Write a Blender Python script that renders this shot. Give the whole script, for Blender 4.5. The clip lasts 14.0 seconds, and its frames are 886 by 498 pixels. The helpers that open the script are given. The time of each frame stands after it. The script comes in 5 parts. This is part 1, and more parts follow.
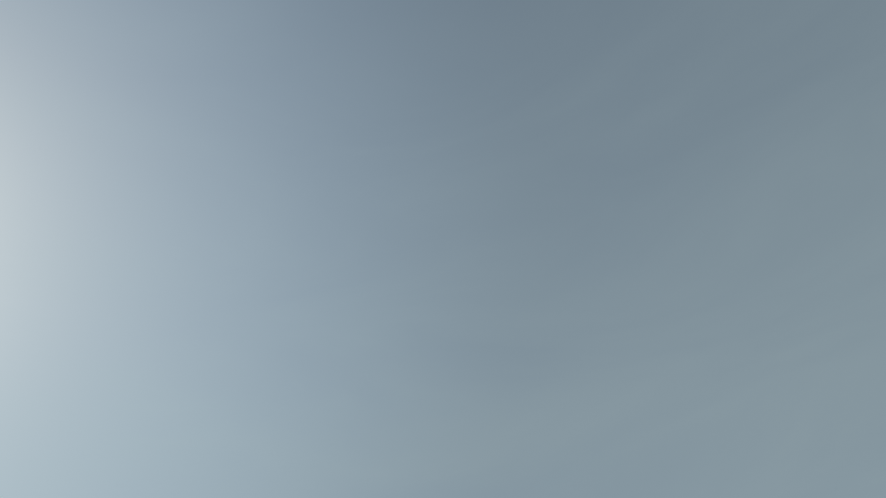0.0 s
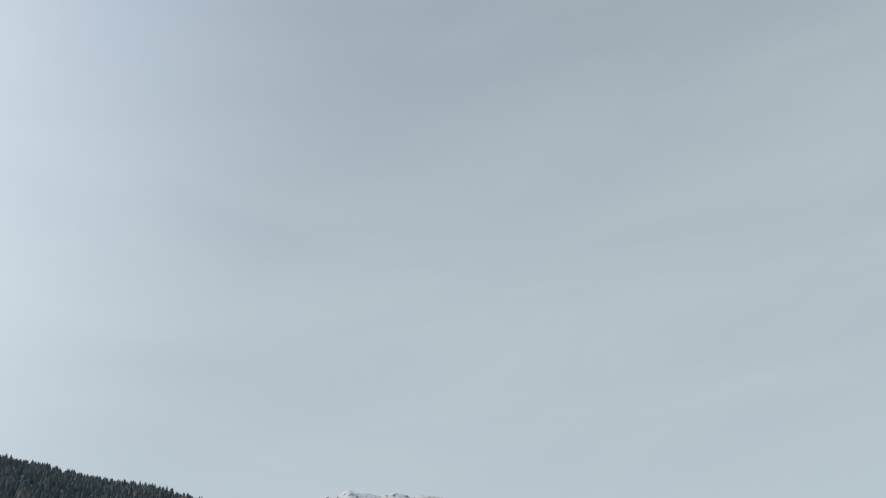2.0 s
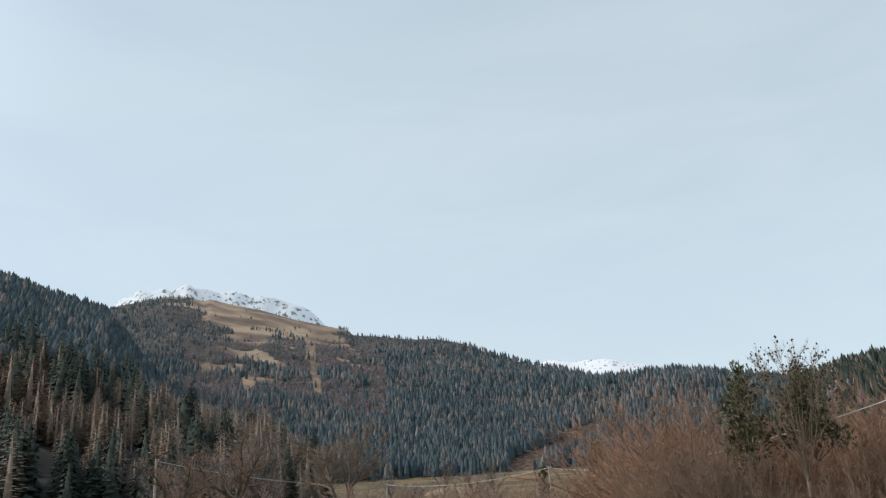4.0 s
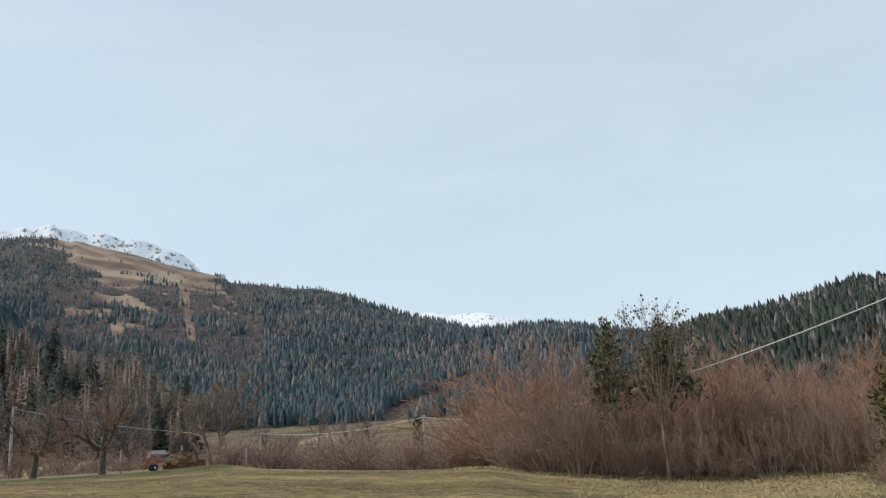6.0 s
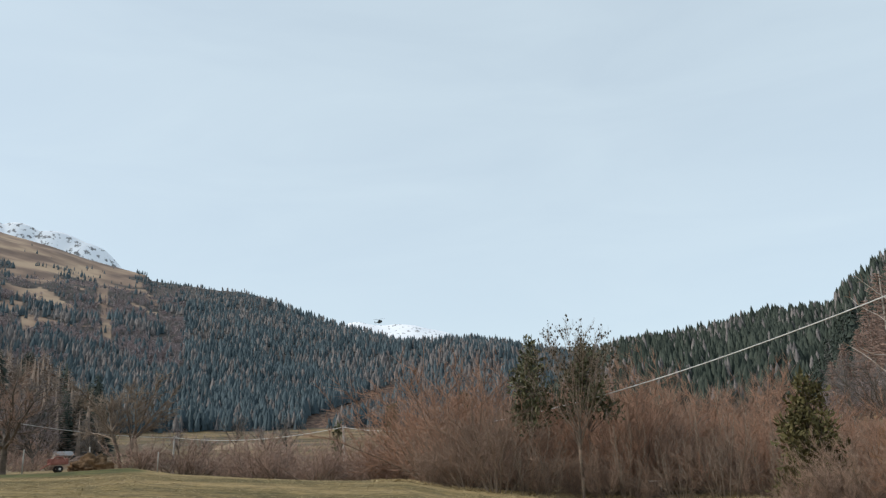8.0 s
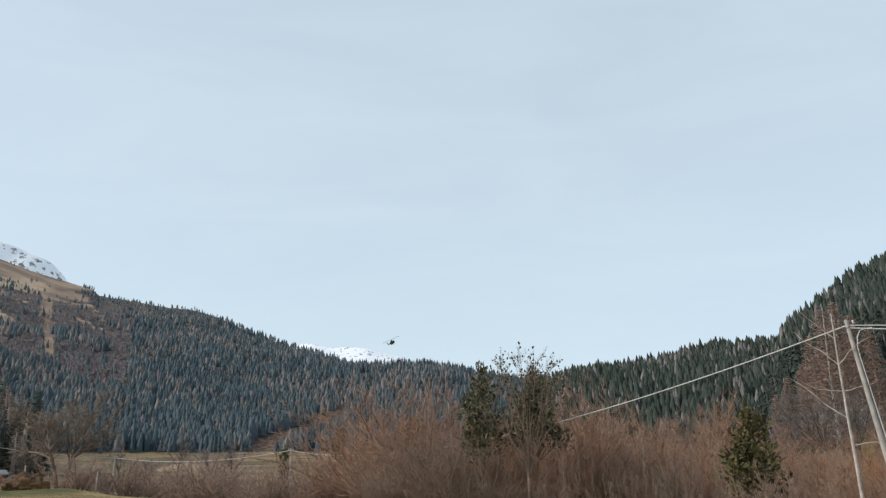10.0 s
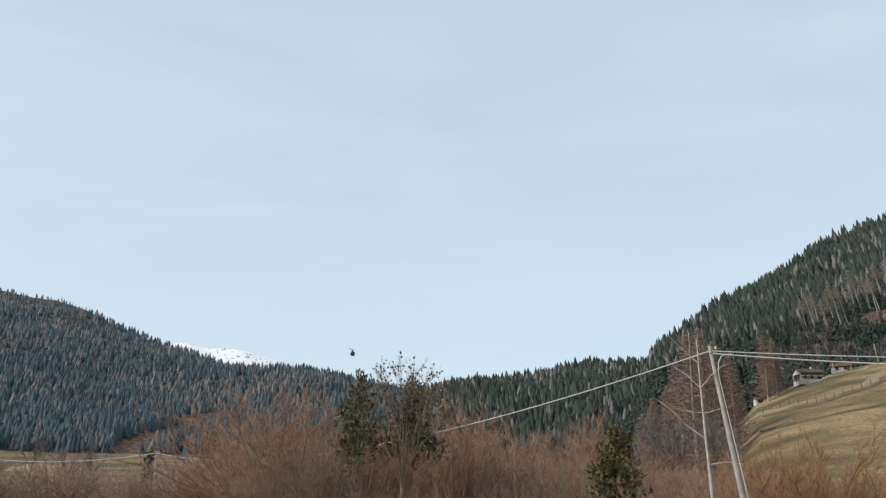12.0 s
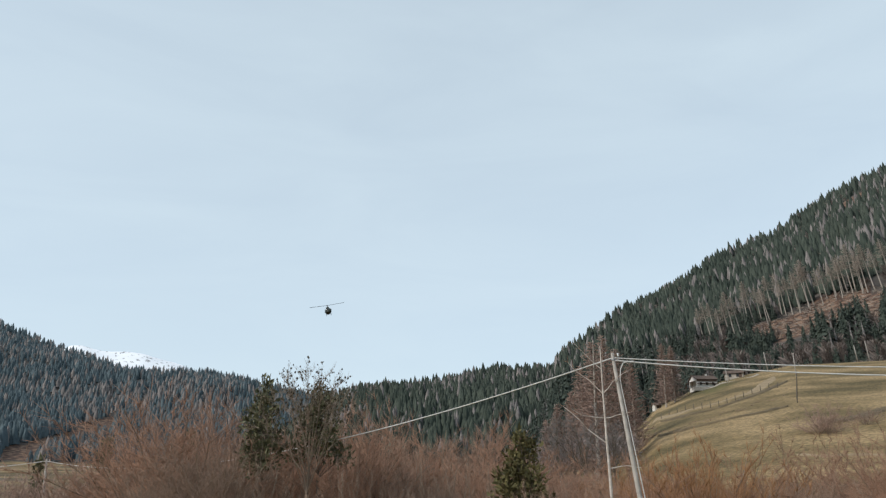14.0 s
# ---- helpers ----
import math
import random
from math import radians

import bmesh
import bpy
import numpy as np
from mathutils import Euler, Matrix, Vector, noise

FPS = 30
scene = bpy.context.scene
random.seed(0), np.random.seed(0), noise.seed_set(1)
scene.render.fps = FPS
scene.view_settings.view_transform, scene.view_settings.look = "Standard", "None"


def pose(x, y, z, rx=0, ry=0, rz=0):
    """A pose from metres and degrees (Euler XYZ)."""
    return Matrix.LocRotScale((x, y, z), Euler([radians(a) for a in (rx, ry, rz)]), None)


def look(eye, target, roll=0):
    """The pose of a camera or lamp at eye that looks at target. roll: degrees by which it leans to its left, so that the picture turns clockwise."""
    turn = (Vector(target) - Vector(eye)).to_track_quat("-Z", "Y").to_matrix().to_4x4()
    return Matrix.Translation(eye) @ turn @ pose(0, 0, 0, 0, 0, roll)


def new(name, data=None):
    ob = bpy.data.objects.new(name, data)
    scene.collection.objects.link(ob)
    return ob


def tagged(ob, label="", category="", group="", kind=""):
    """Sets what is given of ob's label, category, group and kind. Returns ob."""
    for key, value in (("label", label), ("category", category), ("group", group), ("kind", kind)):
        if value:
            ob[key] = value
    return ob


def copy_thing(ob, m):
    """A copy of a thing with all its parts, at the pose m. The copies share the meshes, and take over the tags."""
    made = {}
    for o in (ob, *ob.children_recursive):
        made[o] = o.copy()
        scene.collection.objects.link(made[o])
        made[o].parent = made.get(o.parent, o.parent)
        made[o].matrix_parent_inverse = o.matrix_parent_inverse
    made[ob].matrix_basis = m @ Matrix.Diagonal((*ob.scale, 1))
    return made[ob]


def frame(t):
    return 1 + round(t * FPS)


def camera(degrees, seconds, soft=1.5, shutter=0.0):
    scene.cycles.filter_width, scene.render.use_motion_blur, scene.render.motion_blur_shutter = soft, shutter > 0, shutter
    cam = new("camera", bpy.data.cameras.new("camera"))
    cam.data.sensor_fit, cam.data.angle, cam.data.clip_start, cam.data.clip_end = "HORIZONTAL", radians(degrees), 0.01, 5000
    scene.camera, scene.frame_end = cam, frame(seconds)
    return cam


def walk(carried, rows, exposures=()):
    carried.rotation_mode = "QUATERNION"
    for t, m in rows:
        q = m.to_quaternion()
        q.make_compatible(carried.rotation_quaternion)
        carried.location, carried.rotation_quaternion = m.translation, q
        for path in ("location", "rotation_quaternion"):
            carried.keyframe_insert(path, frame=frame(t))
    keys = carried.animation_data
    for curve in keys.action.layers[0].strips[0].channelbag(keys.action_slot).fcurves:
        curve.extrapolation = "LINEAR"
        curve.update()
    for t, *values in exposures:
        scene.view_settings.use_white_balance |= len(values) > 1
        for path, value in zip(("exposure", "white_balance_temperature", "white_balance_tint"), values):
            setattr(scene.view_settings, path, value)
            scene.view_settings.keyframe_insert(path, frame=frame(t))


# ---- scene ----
cam = camera(58.0, 14.0, soft=1.3)
# seconds, yaw (left is positive), pitch, roll; the eye turns on one spot
TURN = [
    (0.0, 38.5, 42.5, -9.5), (0.5, 31.0, 40.2, -9.0), (1.0, 25.6, 37.6, -8.3), (1.5, 22.0, 35.3, -7.5),
    (2.0, 19.26, 32.54, -6.81), (2.5, 16.67, 29.81, -5.93), (3.0, 14.07, 26.56, -4.95), (3.5, 10.88, 21.58, -4.13),
    (3.7, 10.32, 20.23, -3.96), (4.4, 7.6, 16.9, -4.0), (5.1, 4.5, 15.5, -4.2), (5.8, 1.62, 14.85, -4.32), (6.0, 0.86, 14.56, -4.10),
    (6.5, -0.92, 14.34, -3.88), (7.0, -2.27, 14.21, -3.68), (7.5, -3.19, 14.62, -3.14), (8.0, -4.31, 15.14, -2.13),
    (8.2, -5.01, 15.34, -2.00), (9.2, -6.9, 16.3, -1.5), (10.5, -8.63, 16.91, -0.86), (11.0, -10.14, 16.86, -0.21), (11.5, -12.0, 16.83, 0.78),
    (12.0, -16.03, 17.35, 0.15), (12.5, -19.09, 17.72, -0.65), (13.0, -20.35, 17.73, -0.95),
    (13.5, -21.62, 17.73, -0.71), (14.0, -22.69, 17.70, -0.60),
]
EYE = 1.6


def turned(yaw, pitch, roll):
    return Matrix.Translation((0, 0, EYE)) @ pose(0, 0, 0, 90 + pitch, 0, yaw) @ pose(0, 0, 0, 0, 0, roll)


walk(cam, [(t, turned(a, b, c)) for t, a, b, c in TURN],
     exposures=[(0.0, -1.02, 6350, 3), (0.5, -0.62, 6700, 8), (1.0, -0.43, 6900, 10), (1.5, -0.22, 6950, 11), (2.0, -0.18, 6900, 11), (2.5, -0.08, 6950, 11),
                (3.0, 0.12, 6900, 11), (3.5, 0.16, 6750, 10), (4.5, 0.24, 6550, 10), (14.0, 0.24, 6500, 10)])

# ---- sky and sun: high thin cloud, sun high behind the left shoulder ----
SUN_AZ, SUN_EL = -92.0, 38.0
world = bpy.data.worlds.new("world")
scene.world = world
world.use_nodes = True
wn, wl = world.node_tree.nodes, world.node_tree.links
wn.clear()
w_out = wn.new("ShaderNodeOutputWorld")
w_bg = wn.new("ShaderNodeBackground")
w_sky = wn.new("ShaderNodeTexSky")
w_sky.sky_type = "NISHITA"
w_sky.sun_disc = False
w_sky.sun_elevation = radians(SUN_EL)
w_sky.sun_rotation = radians(SUN_AZ)
w_sky.altitude = 1000
w_sky.air_density, w_sky.dust_density, w_sky.ozone_density = 1.0, 2.0, 1.0
w_tc = wn.new("ShaderNodeTexCoord")
w_map = wn.new("ShaderNodeMapping")
w_map.inputs["Scale"].default_value = (1.2, 1.2, 5.0)
w_map.inputs["Rotation"].default_value = (0.25, 0.3, 0.4)
w_noise = wn.new("ShaderNodeTexNoise")
w_noise.inputs["Scale"].default_value = 2.2
w_noise.inputs["Detail"].default_value = 5
w_noise.inputs["Roughness"].default_value = 0.55
w_noise.inputs["Distortion"].default_value = 0.6
w_ramp = wn.new("ShaderNodeMapRange")
w_ramp.inputs["From Min"].default_value, w_ramp.inputs["From Max"].default_value = 0.3, 0.75
w_ramp.inputs["To Min"].default_value, w_ramp.inputs["To Max"].default_value = 0.66, 0.76
w_gain = wn.new("ShaderNodeMix")
w_gain.data_type, w_gain.blend_type = "RGBA", "MULTIPLY"
w_gain.inputs["Factor"].default_value = 1.0
w_gain.inputs["B"].default_value = (0.12, 0.12, 0.12, 1)
w_mix = wn.new("ShaderNodeMix")
w_mix.data_type = "RGBA"
w_mix.inputs["B"].default_value = (0.63, 0.745, 0.805, 1)
wl.new(w_tc.outputs["Generated"], w_map.inputs["Vector"])
wl.new(w_map.outputs["Vector"], w_noise.inputs["Vector"])
wl.new(w_noise.outputs["Fac"], w_ramp.inputs["Value"])
# the veil thins towards the zenith
w_sep = wn.new("ShaderNodeSeparateXYZ")
w_thin = wn.new("ShaderNodeMapRange")
w_thin.inputs["From Min"].default_value, w_thin.inputs["From Max"].default_value = 0.5, 0.95
w_thin.inputs["To Min"].default_value, w_thin.inputs["To Max"].default_value = 1.0, 0.5
w_times = wn.new("ShaderNodeMath")
w_times.operation = "MULTIPLY"
wl.new(w_tc.outputs["Generated"], w_sep.inputs["Vector"])
wl.new(w_sep.outputs["Z"], w_thin.inputs["Value"])
wl.new(w_thin.outputs["Result"], w_times.inputs[0])
wl.new(w_ramp.outputs["Result"], w_times.inputs[1])
wl.new(w_times.outputs[0], w_mix.inputs["Factor"])
wl.new(w_sky.outputs["Color"], w_gain.inputs["A"])
wl.new(w_gain.outputs["Result"], w_mix.inputs["A"])
# thin cloud glows towards the sun
w_dot = wn.new("ShaderNodeVectorMath")
w_dot.operation = "DOT_PRODUCT"
w_dot.inputs[1].default_value = (math.sin(radians(SUN_AZ)) * math.cos(radians(SUN_EL)), math.cos(radians(SUN_AZ)) * math.cos(radians(SUN_EL)), math.sin(radians(SUN_EL)))
w_fwd = wn.new("ShaderNodeMapRange")
w_fwd.interpolation_type = "SMOOTHSTEP"
w_fwd.inputs["From Min"].default_value, w_fwd.inputs["From Max"].default_value = 0.66, 1.04
w_fwd.inputs["To Min"].default_value, w_fwd.inputs["To Max"].default_value = 1.0, 1.42
w_glow = wn.new("ShaderNodeVectorMath")
w_glow.operation = "SCALE"
wl.new(w_tc.outputs["Generated"], w_dot.inputs[0])
wl.new(w_dot.outputs["Value"], w_fwd.inputs["Value"])
wl.new(w_mix.outputs["Result"], w_glow.inputs[0])
wl.new(w_fwd.outputs["Result"], w_glow.inputs["Scale"])
wl.new(w_glow.outputs["Vector"], w_bg.inputs["Color"])
wl.new(w_bg.outputs["Background"], w_out.inputs["Surface"])
w_bg.inputs["Strength"].default_value = 1.0


def polar(az, r, z=0.0):
    a = radians(az)
    return Vector((r * math.sin(a), r * math.cos(a), z))


sun = new("sun", bpy.data.lights.new("sun", "SUN"))
sun.data.energy, sun.data.angle, sun.data.color = 2.1, radians(11), (1.0, 0.95, 0.88)
sun.matrix_world = look(polar(SUN_AZ, 100 * math.cos(radians(SUN_EL)), 100 * math.sin(radians(SUN_EL))), (0, 0, 0))


# ---- materials ----
def ramp_mat(name, dark, light, scale=4.0, rough=0.9, bump=0.3, fine=40.0, island=0.0, metal=0.0, spec=0.3, per_object=0.0):
    """Two-scale noise between two colours, with relief; islands or objects may vary in tone."""
    m = bpy.data.materials.new(name)
    m.use_nodes = True
    n, k = m.node_tree.nodes, m.node_tree.links
    b = n["Principled BSDF"]
    b.inputs["Roughness"].default_value = rough
    b.inputs["Metallic"].default_value = metal
    b.inputs["Specular IOR Level"].default_value = spec
    tc = n.new("ShaderNodeTexCoord")
    n1, n2 = n.new("ShaderNodeTexNoise"), n.new("ShaderNodeTexNoise")
    n1.inputs["Scale"].default_value, n1.inputs["Detail"].default_value = scale, 4
    n2.inputs["Scale"].default_value, n2.inputs["Detail"].default_value = fine, 3
    k.new(tc.outputs["Object"], n1.inputs["Vector"])
    k.new(tc.outputs["Object"], n2.inputs["Vector"])
    add = n.new("ShaderNodeMath")
    add.operation = "MULTIPLY_ADD"
    add.inputs[1].default_value = 0.45
    k.new(n2.outputs["Fac"], add.inputs[0])
    k.new(n1.outputs["Fac"], add.inputs[2])
    mr = n.new("ShaderNodeMapRange")
    mr.inputs["From Min"].default_value, mr.inputs["From Max"].default_value = 0.45, 1.0
    k.new(add.outputs[0], mr.inputs["Value"])
    fac = mr.outputs["Result"]
    for amount, node, socket in ((island, "ShaderNodeNewGeometry", "Random Per Island"), (per_object, "ShaderNodeObjectInfo", "Random")):
        if not amount:
            continue
        src = n.new(node).outputs[socket]
        mm = n.new("ShaderNodeMix")
        mm.inputs["Factor"].default_value = amount
        k.new(fac, mm.inputs["A"])
        k.new(src, mm.inputs["B"])
        fac = mm.outputs["Result"]
    mix = n.new("ShaderNodeMix")
    mix.data_type = "RGBA"
    mix.inputs["A"].default_value, mix.inputs["B"].default_value = (*dark, 1), (*light, 1)
    k.new(fac, mix.inputs["Factor"])
    k.new(mix.outputs["Result"], b.inputs["Base Color"])
    if bump:
        bp = n.new("ShaderNodeBump")
        bp.inputs["Strength"].default_value = bump
        bp.inputs["Distance"].default_value = 0.05
        k.new(n2.outputs["Fac"], bp.inputs["Height"])
        k.new(bp.outputs["Normal"], b.inputs["Normal"])
    return m


# blue-grey distance haze is mixed into these needle colours for the far woods
SPRUCE_HAZY = ramp_mat("spruce needles tinted with distance haze", (0.036, 0.058, 0.068), (0.116, 0.154, 0.166), 0.012, 0.9, 0, 0.5, island=0.55)
SPRUCE_NEAR = ramp_mat("dark spruce needles tinted with distance haze", (0.035, 0.040, 0.022), (0.20, 0.195, 0.105), 1.5, 0.85, 0.2, 12, island=0.6)
SPRUCE_GREEN = ramp_mat("green spruce needles tinted with distance haze", (0.020, 0.031, 0.024), (0.080, 0.096, 0.074), 0.015, 0.9, 0, 0.5, island=0.55)
LARCH_WARM = ramp_mat("warm brown bare larch", (0.21, 0.163, 0.13), (0.43, 0.335, 0.26), 0.02, 0.95, 0, 0.8, island=0.5)
LARCH = ramp_mat("bare larch", (0.12, 0.112, 0.108), (0.27, 0.243, 0.226), 0.02, 0.95, 0, 0.8, island=0.6)
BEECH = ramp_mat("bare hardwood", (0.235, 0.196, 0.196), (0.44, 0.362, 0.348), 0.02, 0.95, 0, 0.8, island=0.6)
TRUNK_FAR = ramp_mat("pale far trunks", (0.30, 0.26, 0.22), (0.50, 0.45, 0.39), 1.0, 0.9, 0, 8)
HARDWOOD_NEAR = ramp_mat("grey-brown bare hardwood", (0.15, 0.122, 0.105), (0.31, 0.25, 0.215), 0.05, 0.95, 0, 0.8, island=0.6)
BARK = ramp_mat("grey brown bark", (0.06, 0.048, 0.038), (0.19, 0.16, 0.13), 3.0, 0.92, 0.6, 30)
TWIG = ramp_mat("thin brown twigs", (0.115, 0.077, 0.056), (0.39, 0.265, 0.188), 0.5, 0.9, 0, 9, island=0.4, per_object=0.4)
HEDGE = ramp_mat("grey brown hedge twigs", (0.20, 0.135, 0.105), (0.42, 0.285, 0.215), 0.6, 0.9, 0, 9, island=0.4, per_object=0.4)
TWIG_RED = ramp_mat("reddish brown twigs", (0.145, 0.084, 0.056), (0.44, 0.255, 0.167), 0.5, 0.85, 0, 9, island=0.4, per_object=0.4)
TWIG_GREY = ramp_mat("grey twigs", (0.15, 0.113, 0.084), (0.40, 0.315, 0.235), 0.6, 0.9, 0, 9, island=0.55)
STEM = ramp_mat("grey shrub stems", (0.07, 0.05, 0.037), (0.36, 0.28, 0.21), 1.2, 0.9, 0.3, 20, island=0.6, per_object=0.2)
BIRCH = ramp_mat("white birch bark", (0.30, 0.25, 0.21), (0.72, 0.66, 0.60), 3.0, 0.8, 0.4, 25)
POLE_WOOD = ramp_mat("weathered grey pole wood", (0.30, 0.27, 0.24), (0.60, 0.56, 0.51), 2.5, 0.85, 0.5, 35)
CABLE = ramp_mat("pale grey cable sheath", (0.50, 0.50, 0.48), (0.68, 0.67, 0.65), 5.0, 0.5, 0, 40)
STEEL = ramp_mat("galvanised steel", (0.25, 0.26, 0.27), (0.42, 0.43, 0.44), 6.0, 0.5, 0.1, 40, metal=0.7)
PORCELAIN = ramp_mat("white insulator glaze", (0.6, 0.6, 0.58), (0.75, 0.75, 0.73), 9.0, 0.25, 0, 40)
LEAF = ramp_mat("dry dark leaves", (0.035, 0.03, 0.02), (0.10, 0.08, 0.05), 6.0, 0.8, 0, 30, island=0.6)
STRAW = ramp_mat("dry grass blades", (0.30, 0.225, 0.105), (0.56, 0.43, 0.23), 0.4, 0.9, 0, 6, island=0.5)
PLASTER = ramp_mat("off white plaster", (0.55, 0.52, 0.47), (0.74, 0.71, 0.66), 0.8, 0.9, 0.15, 12)
WOOD_DARK = ramp_mat("dark stained timber", (0.05, 0.033, 0.024), (0.13, 0.085, 0.06), 2.0, 0.8, 0.3, 16)
ROOF_DARK = ramp_mat("brown roof shingles", (0.075, 0.055, 0.045), (0.17, 0.128, 0.105), 1.2, 0.95, 0.5, 9, spec=0.1)
ROOF_PALE = ramp_mat("pale sheet metal roof", (0.17, 0.17, 0.17), (0.32, 0.32, 0.315), 0.7, 0.6, 0.1, 8, metal=0.1)
STONE = ramp_mat("pale rubble stone", (0.26, 0.23, 0.19), (0.48, 0.43, 0.37), 1.5, 0.95, 0.8, 7)
WINDOW = ramp_mat("dark window glass", (0.02, 0.024, 0.028), (0.04, 0.045, 0.05), 2.0, 0.12, 0, 10, spec=0.6)
EARTH = ramp_mat("dung and straw heap", (0.06, 0.038, 0.023), (0.29, 0.17, 0.085), 2.4, 0.98, 0.9, 14)
SAND = ramp_mat("ochre earth bank", (0.26, 0.19, 0.12), (0.45, 0.35, 0.24), 0.35, 0.98, 0.6, 5)
RED_PAINT = ramp_mat("faded red paint", (0.24, 0.085, 0.066), (0.46, 0.21, 0.165), 2.5, 0.6, 0.2, 22)
RUBBER = ramp_mat("black rubber", (0.015, 0.015, 0.015), (0.04, 0.038, 0.036), 6.0, 0.8, 0.3, 40)
HELI_GREEN = ramp_mat("dark olive paint", (0.018, 0.022, 0.016), (0.035, 0.042, 0.03), 0.8, 0.55, 0, 9)
HELI_DARK = ramp_mat("black matt blades", (0.02, 0.02, 0.02), (0.045, 0.045, 0.045), 2.0, 0.6, 0, 9)
CANOPY = ramp_mat("tinted cockpit glazing", (0.02, 0.028, 0.03), (0.035, 0.045, 0.05), 1.0, 0.1, 0, 6, spec=0.7)
GREY_BOX = ramp_mat("weathered grey-brown sheet metal", (0.06, 0.052, 0.045), (0.15, 0.13, 0.11), 2.5, 0.6, 0.2, 20, metal=0.2)


# ---- the land: one height function of bearing (degrees to the right of north) and distance ----
def curve(az, pts):
    xs, ys = zip(*pts)
    return np.interp(az, xs, ys)


MEADOW_EDGE = [(-180, 0.0), (-60, 0.3), (-28, 0.2), (-22, 0.09), (-17, 0.18), (-9.6, -0.4), (-5, -0.72), (1.15, -0.94), (4.3, -1.5), (7.3, -1.88),
               (13.4, -2.48), (17, -2.66), (20.6, -2.56), (24.7, -2.46), (26.6, -3.0), (29.2, -3.6), (40, -2.8), (60, -1.5), (180, 0.0)]
# crest lines: bearing, elevation seen from the meadow
SPUR = [(-180, 7), (-110, 14), (-70, 22), (-51, 18.9), (-47, 18.15), (-44, 17.6), (-41.7, 17.45), (-39, 16.75), (-37, 16.0), (-33.3, 14.95),
        (-30.6, 11.9), (-28.7, 9.6), (-25.4, 8.1), (-22, 5.9), (-20, 3.2), (-18, 0), (-15, -4), (180, -6)]
SPUR_R = [(-180, 2200), (-50, 1800), (-33, 1200), (-28, 700), (-22, 450), (-15, 420)]
MAIN = [(-180, 5), (-80, 10), (-40, 13), (-33.3, 14.9), (-31.3, 15.4), (-29.3, 15.85), (-27.8, 15.85), (-25.8, 15.3), (-22.6, 14.65), (-20.6, 14.05),
        (-18.4, 13.55), (-16.6, 13.15), (-14.6, 12.95), (-11.8, 12.62), (-10.3, 12.58), (-8.4, 12.1), (-6.2, 11.15), (-4, 10.4),
        (-2, 9.85), (0, 9.3), (1.2, 9.08), (3.6, 8.98), (6.1, 9.12), (9.3, 8.53), (11, 8.1), (15, 7.4), (22, 7.0), (40, 6.0), (180, 5)]
MAIN_R = [(-40, 2500), (-26, 2600), (-18, 2400), (-12, 2150), (0, 1950), (15, 1850)]
NORTH_R1 = [(-20, -3), (10, 4.0), (14, 7.5), (15.5, 7.95), (16.8, 8.3), (18.2, 8.5), (20.8, 8.55), (23.4, 9.05), (26, 9.55), (28.2, 9.55),
            (30.3, 9.6), (33, 9.7), (40, 9.5), (70, 6)]
EAST_R2 = [(26, -2), (29, 5.0), (30.2, 8.4), (30.8, 10.0), (31.5, 10.7), (33.9, 12.1), (35.6, 13.2), (37.6, 13.9), (39.6, 14.9), (41.7, 16.05), (43.7, 16.8),
           (46.4, 17.6), (48.3, 18.45), (51.3, 19.8), (53.8, 20.6), (60, 21.5), (75, 20), (110, 12), (180, 7)]
PASTURE = [(24, -3.0), (29, 0.5), (31.5, 2.6), (33.3, 3.7), (34.6, 4.2), (36, 4.8), (37.3, 6.1), (39.6, 7.1), (42.6, 7.9), (46.2, 8.45), (51.7, 8.3), (60, 8.0), (80, 5), (110, 0)]
PEAK = [(-40, 10), (-33.2, 14.2), (-32.4, 15.1), (-31.5, 15.68), (-29.4, 15.98), (-28.3, 16.1), (-27.9, 16.4), (-27.4, 16.25), (-26.6, 15.95), (-24.2, 15.78), (-22.6, 15.52),
        (-20.6, 15.15), (-19.4, 14.5), (-18.4, 13.62), (-15.5, 11.0), (-12, 7)]
FAR_SNOW = [(-8, 6), (-2.6, 10.0), (-2, 10.1), (-0.4, 9.85), (1.0, 9.8), (2.1, 9.75), (3.7, 9.4), (4.8, 9.0), (8, 6)]


def valley(r):
    return -1.2 + 29.0 * np.clip((r - 85.0) / 515.0, 0, 3) ** 1.25


def hump(az, r, crest, foot, top, trees, power=1.0, back=0.45):
    """A hillside that climbs from foot to its crest and falls behind it."""
    el = curve(az, crest)
    h = EYE + top * np.tan(np.radians(el)) - trees
    base = valley(foot)
    t = np.clip((r - foot) / (top - foot), 0, 1)
    up = base + (h - base) * t ** power
    return np.where(r <= top, np.where(r < foot, -60.0, up), h - back * (r - top)), t


_W = np.random.RandomState(7)
WAVES = [(k, _W.uniform(0, 6.28), _W.uniform(0, 6.28), _W.uniform(0, 6.28)) for k in (0.004, 0.0065, 0.011, 0.018)]


def relief(x, y):
    s = 0
    for k, a, b, c in WAVES:
        u = x * math.cos(a) + y * math.sin(a)
        v = -x * math.sin(a) + y * math.cos(a)
        s = s + (np.sin(k * u + b + 1.3 * np.sin(k * v * 0.7 + c)) * np.cos(k * 0.8 * v + c)) * (0.004 / k) ** 0.8
    return s


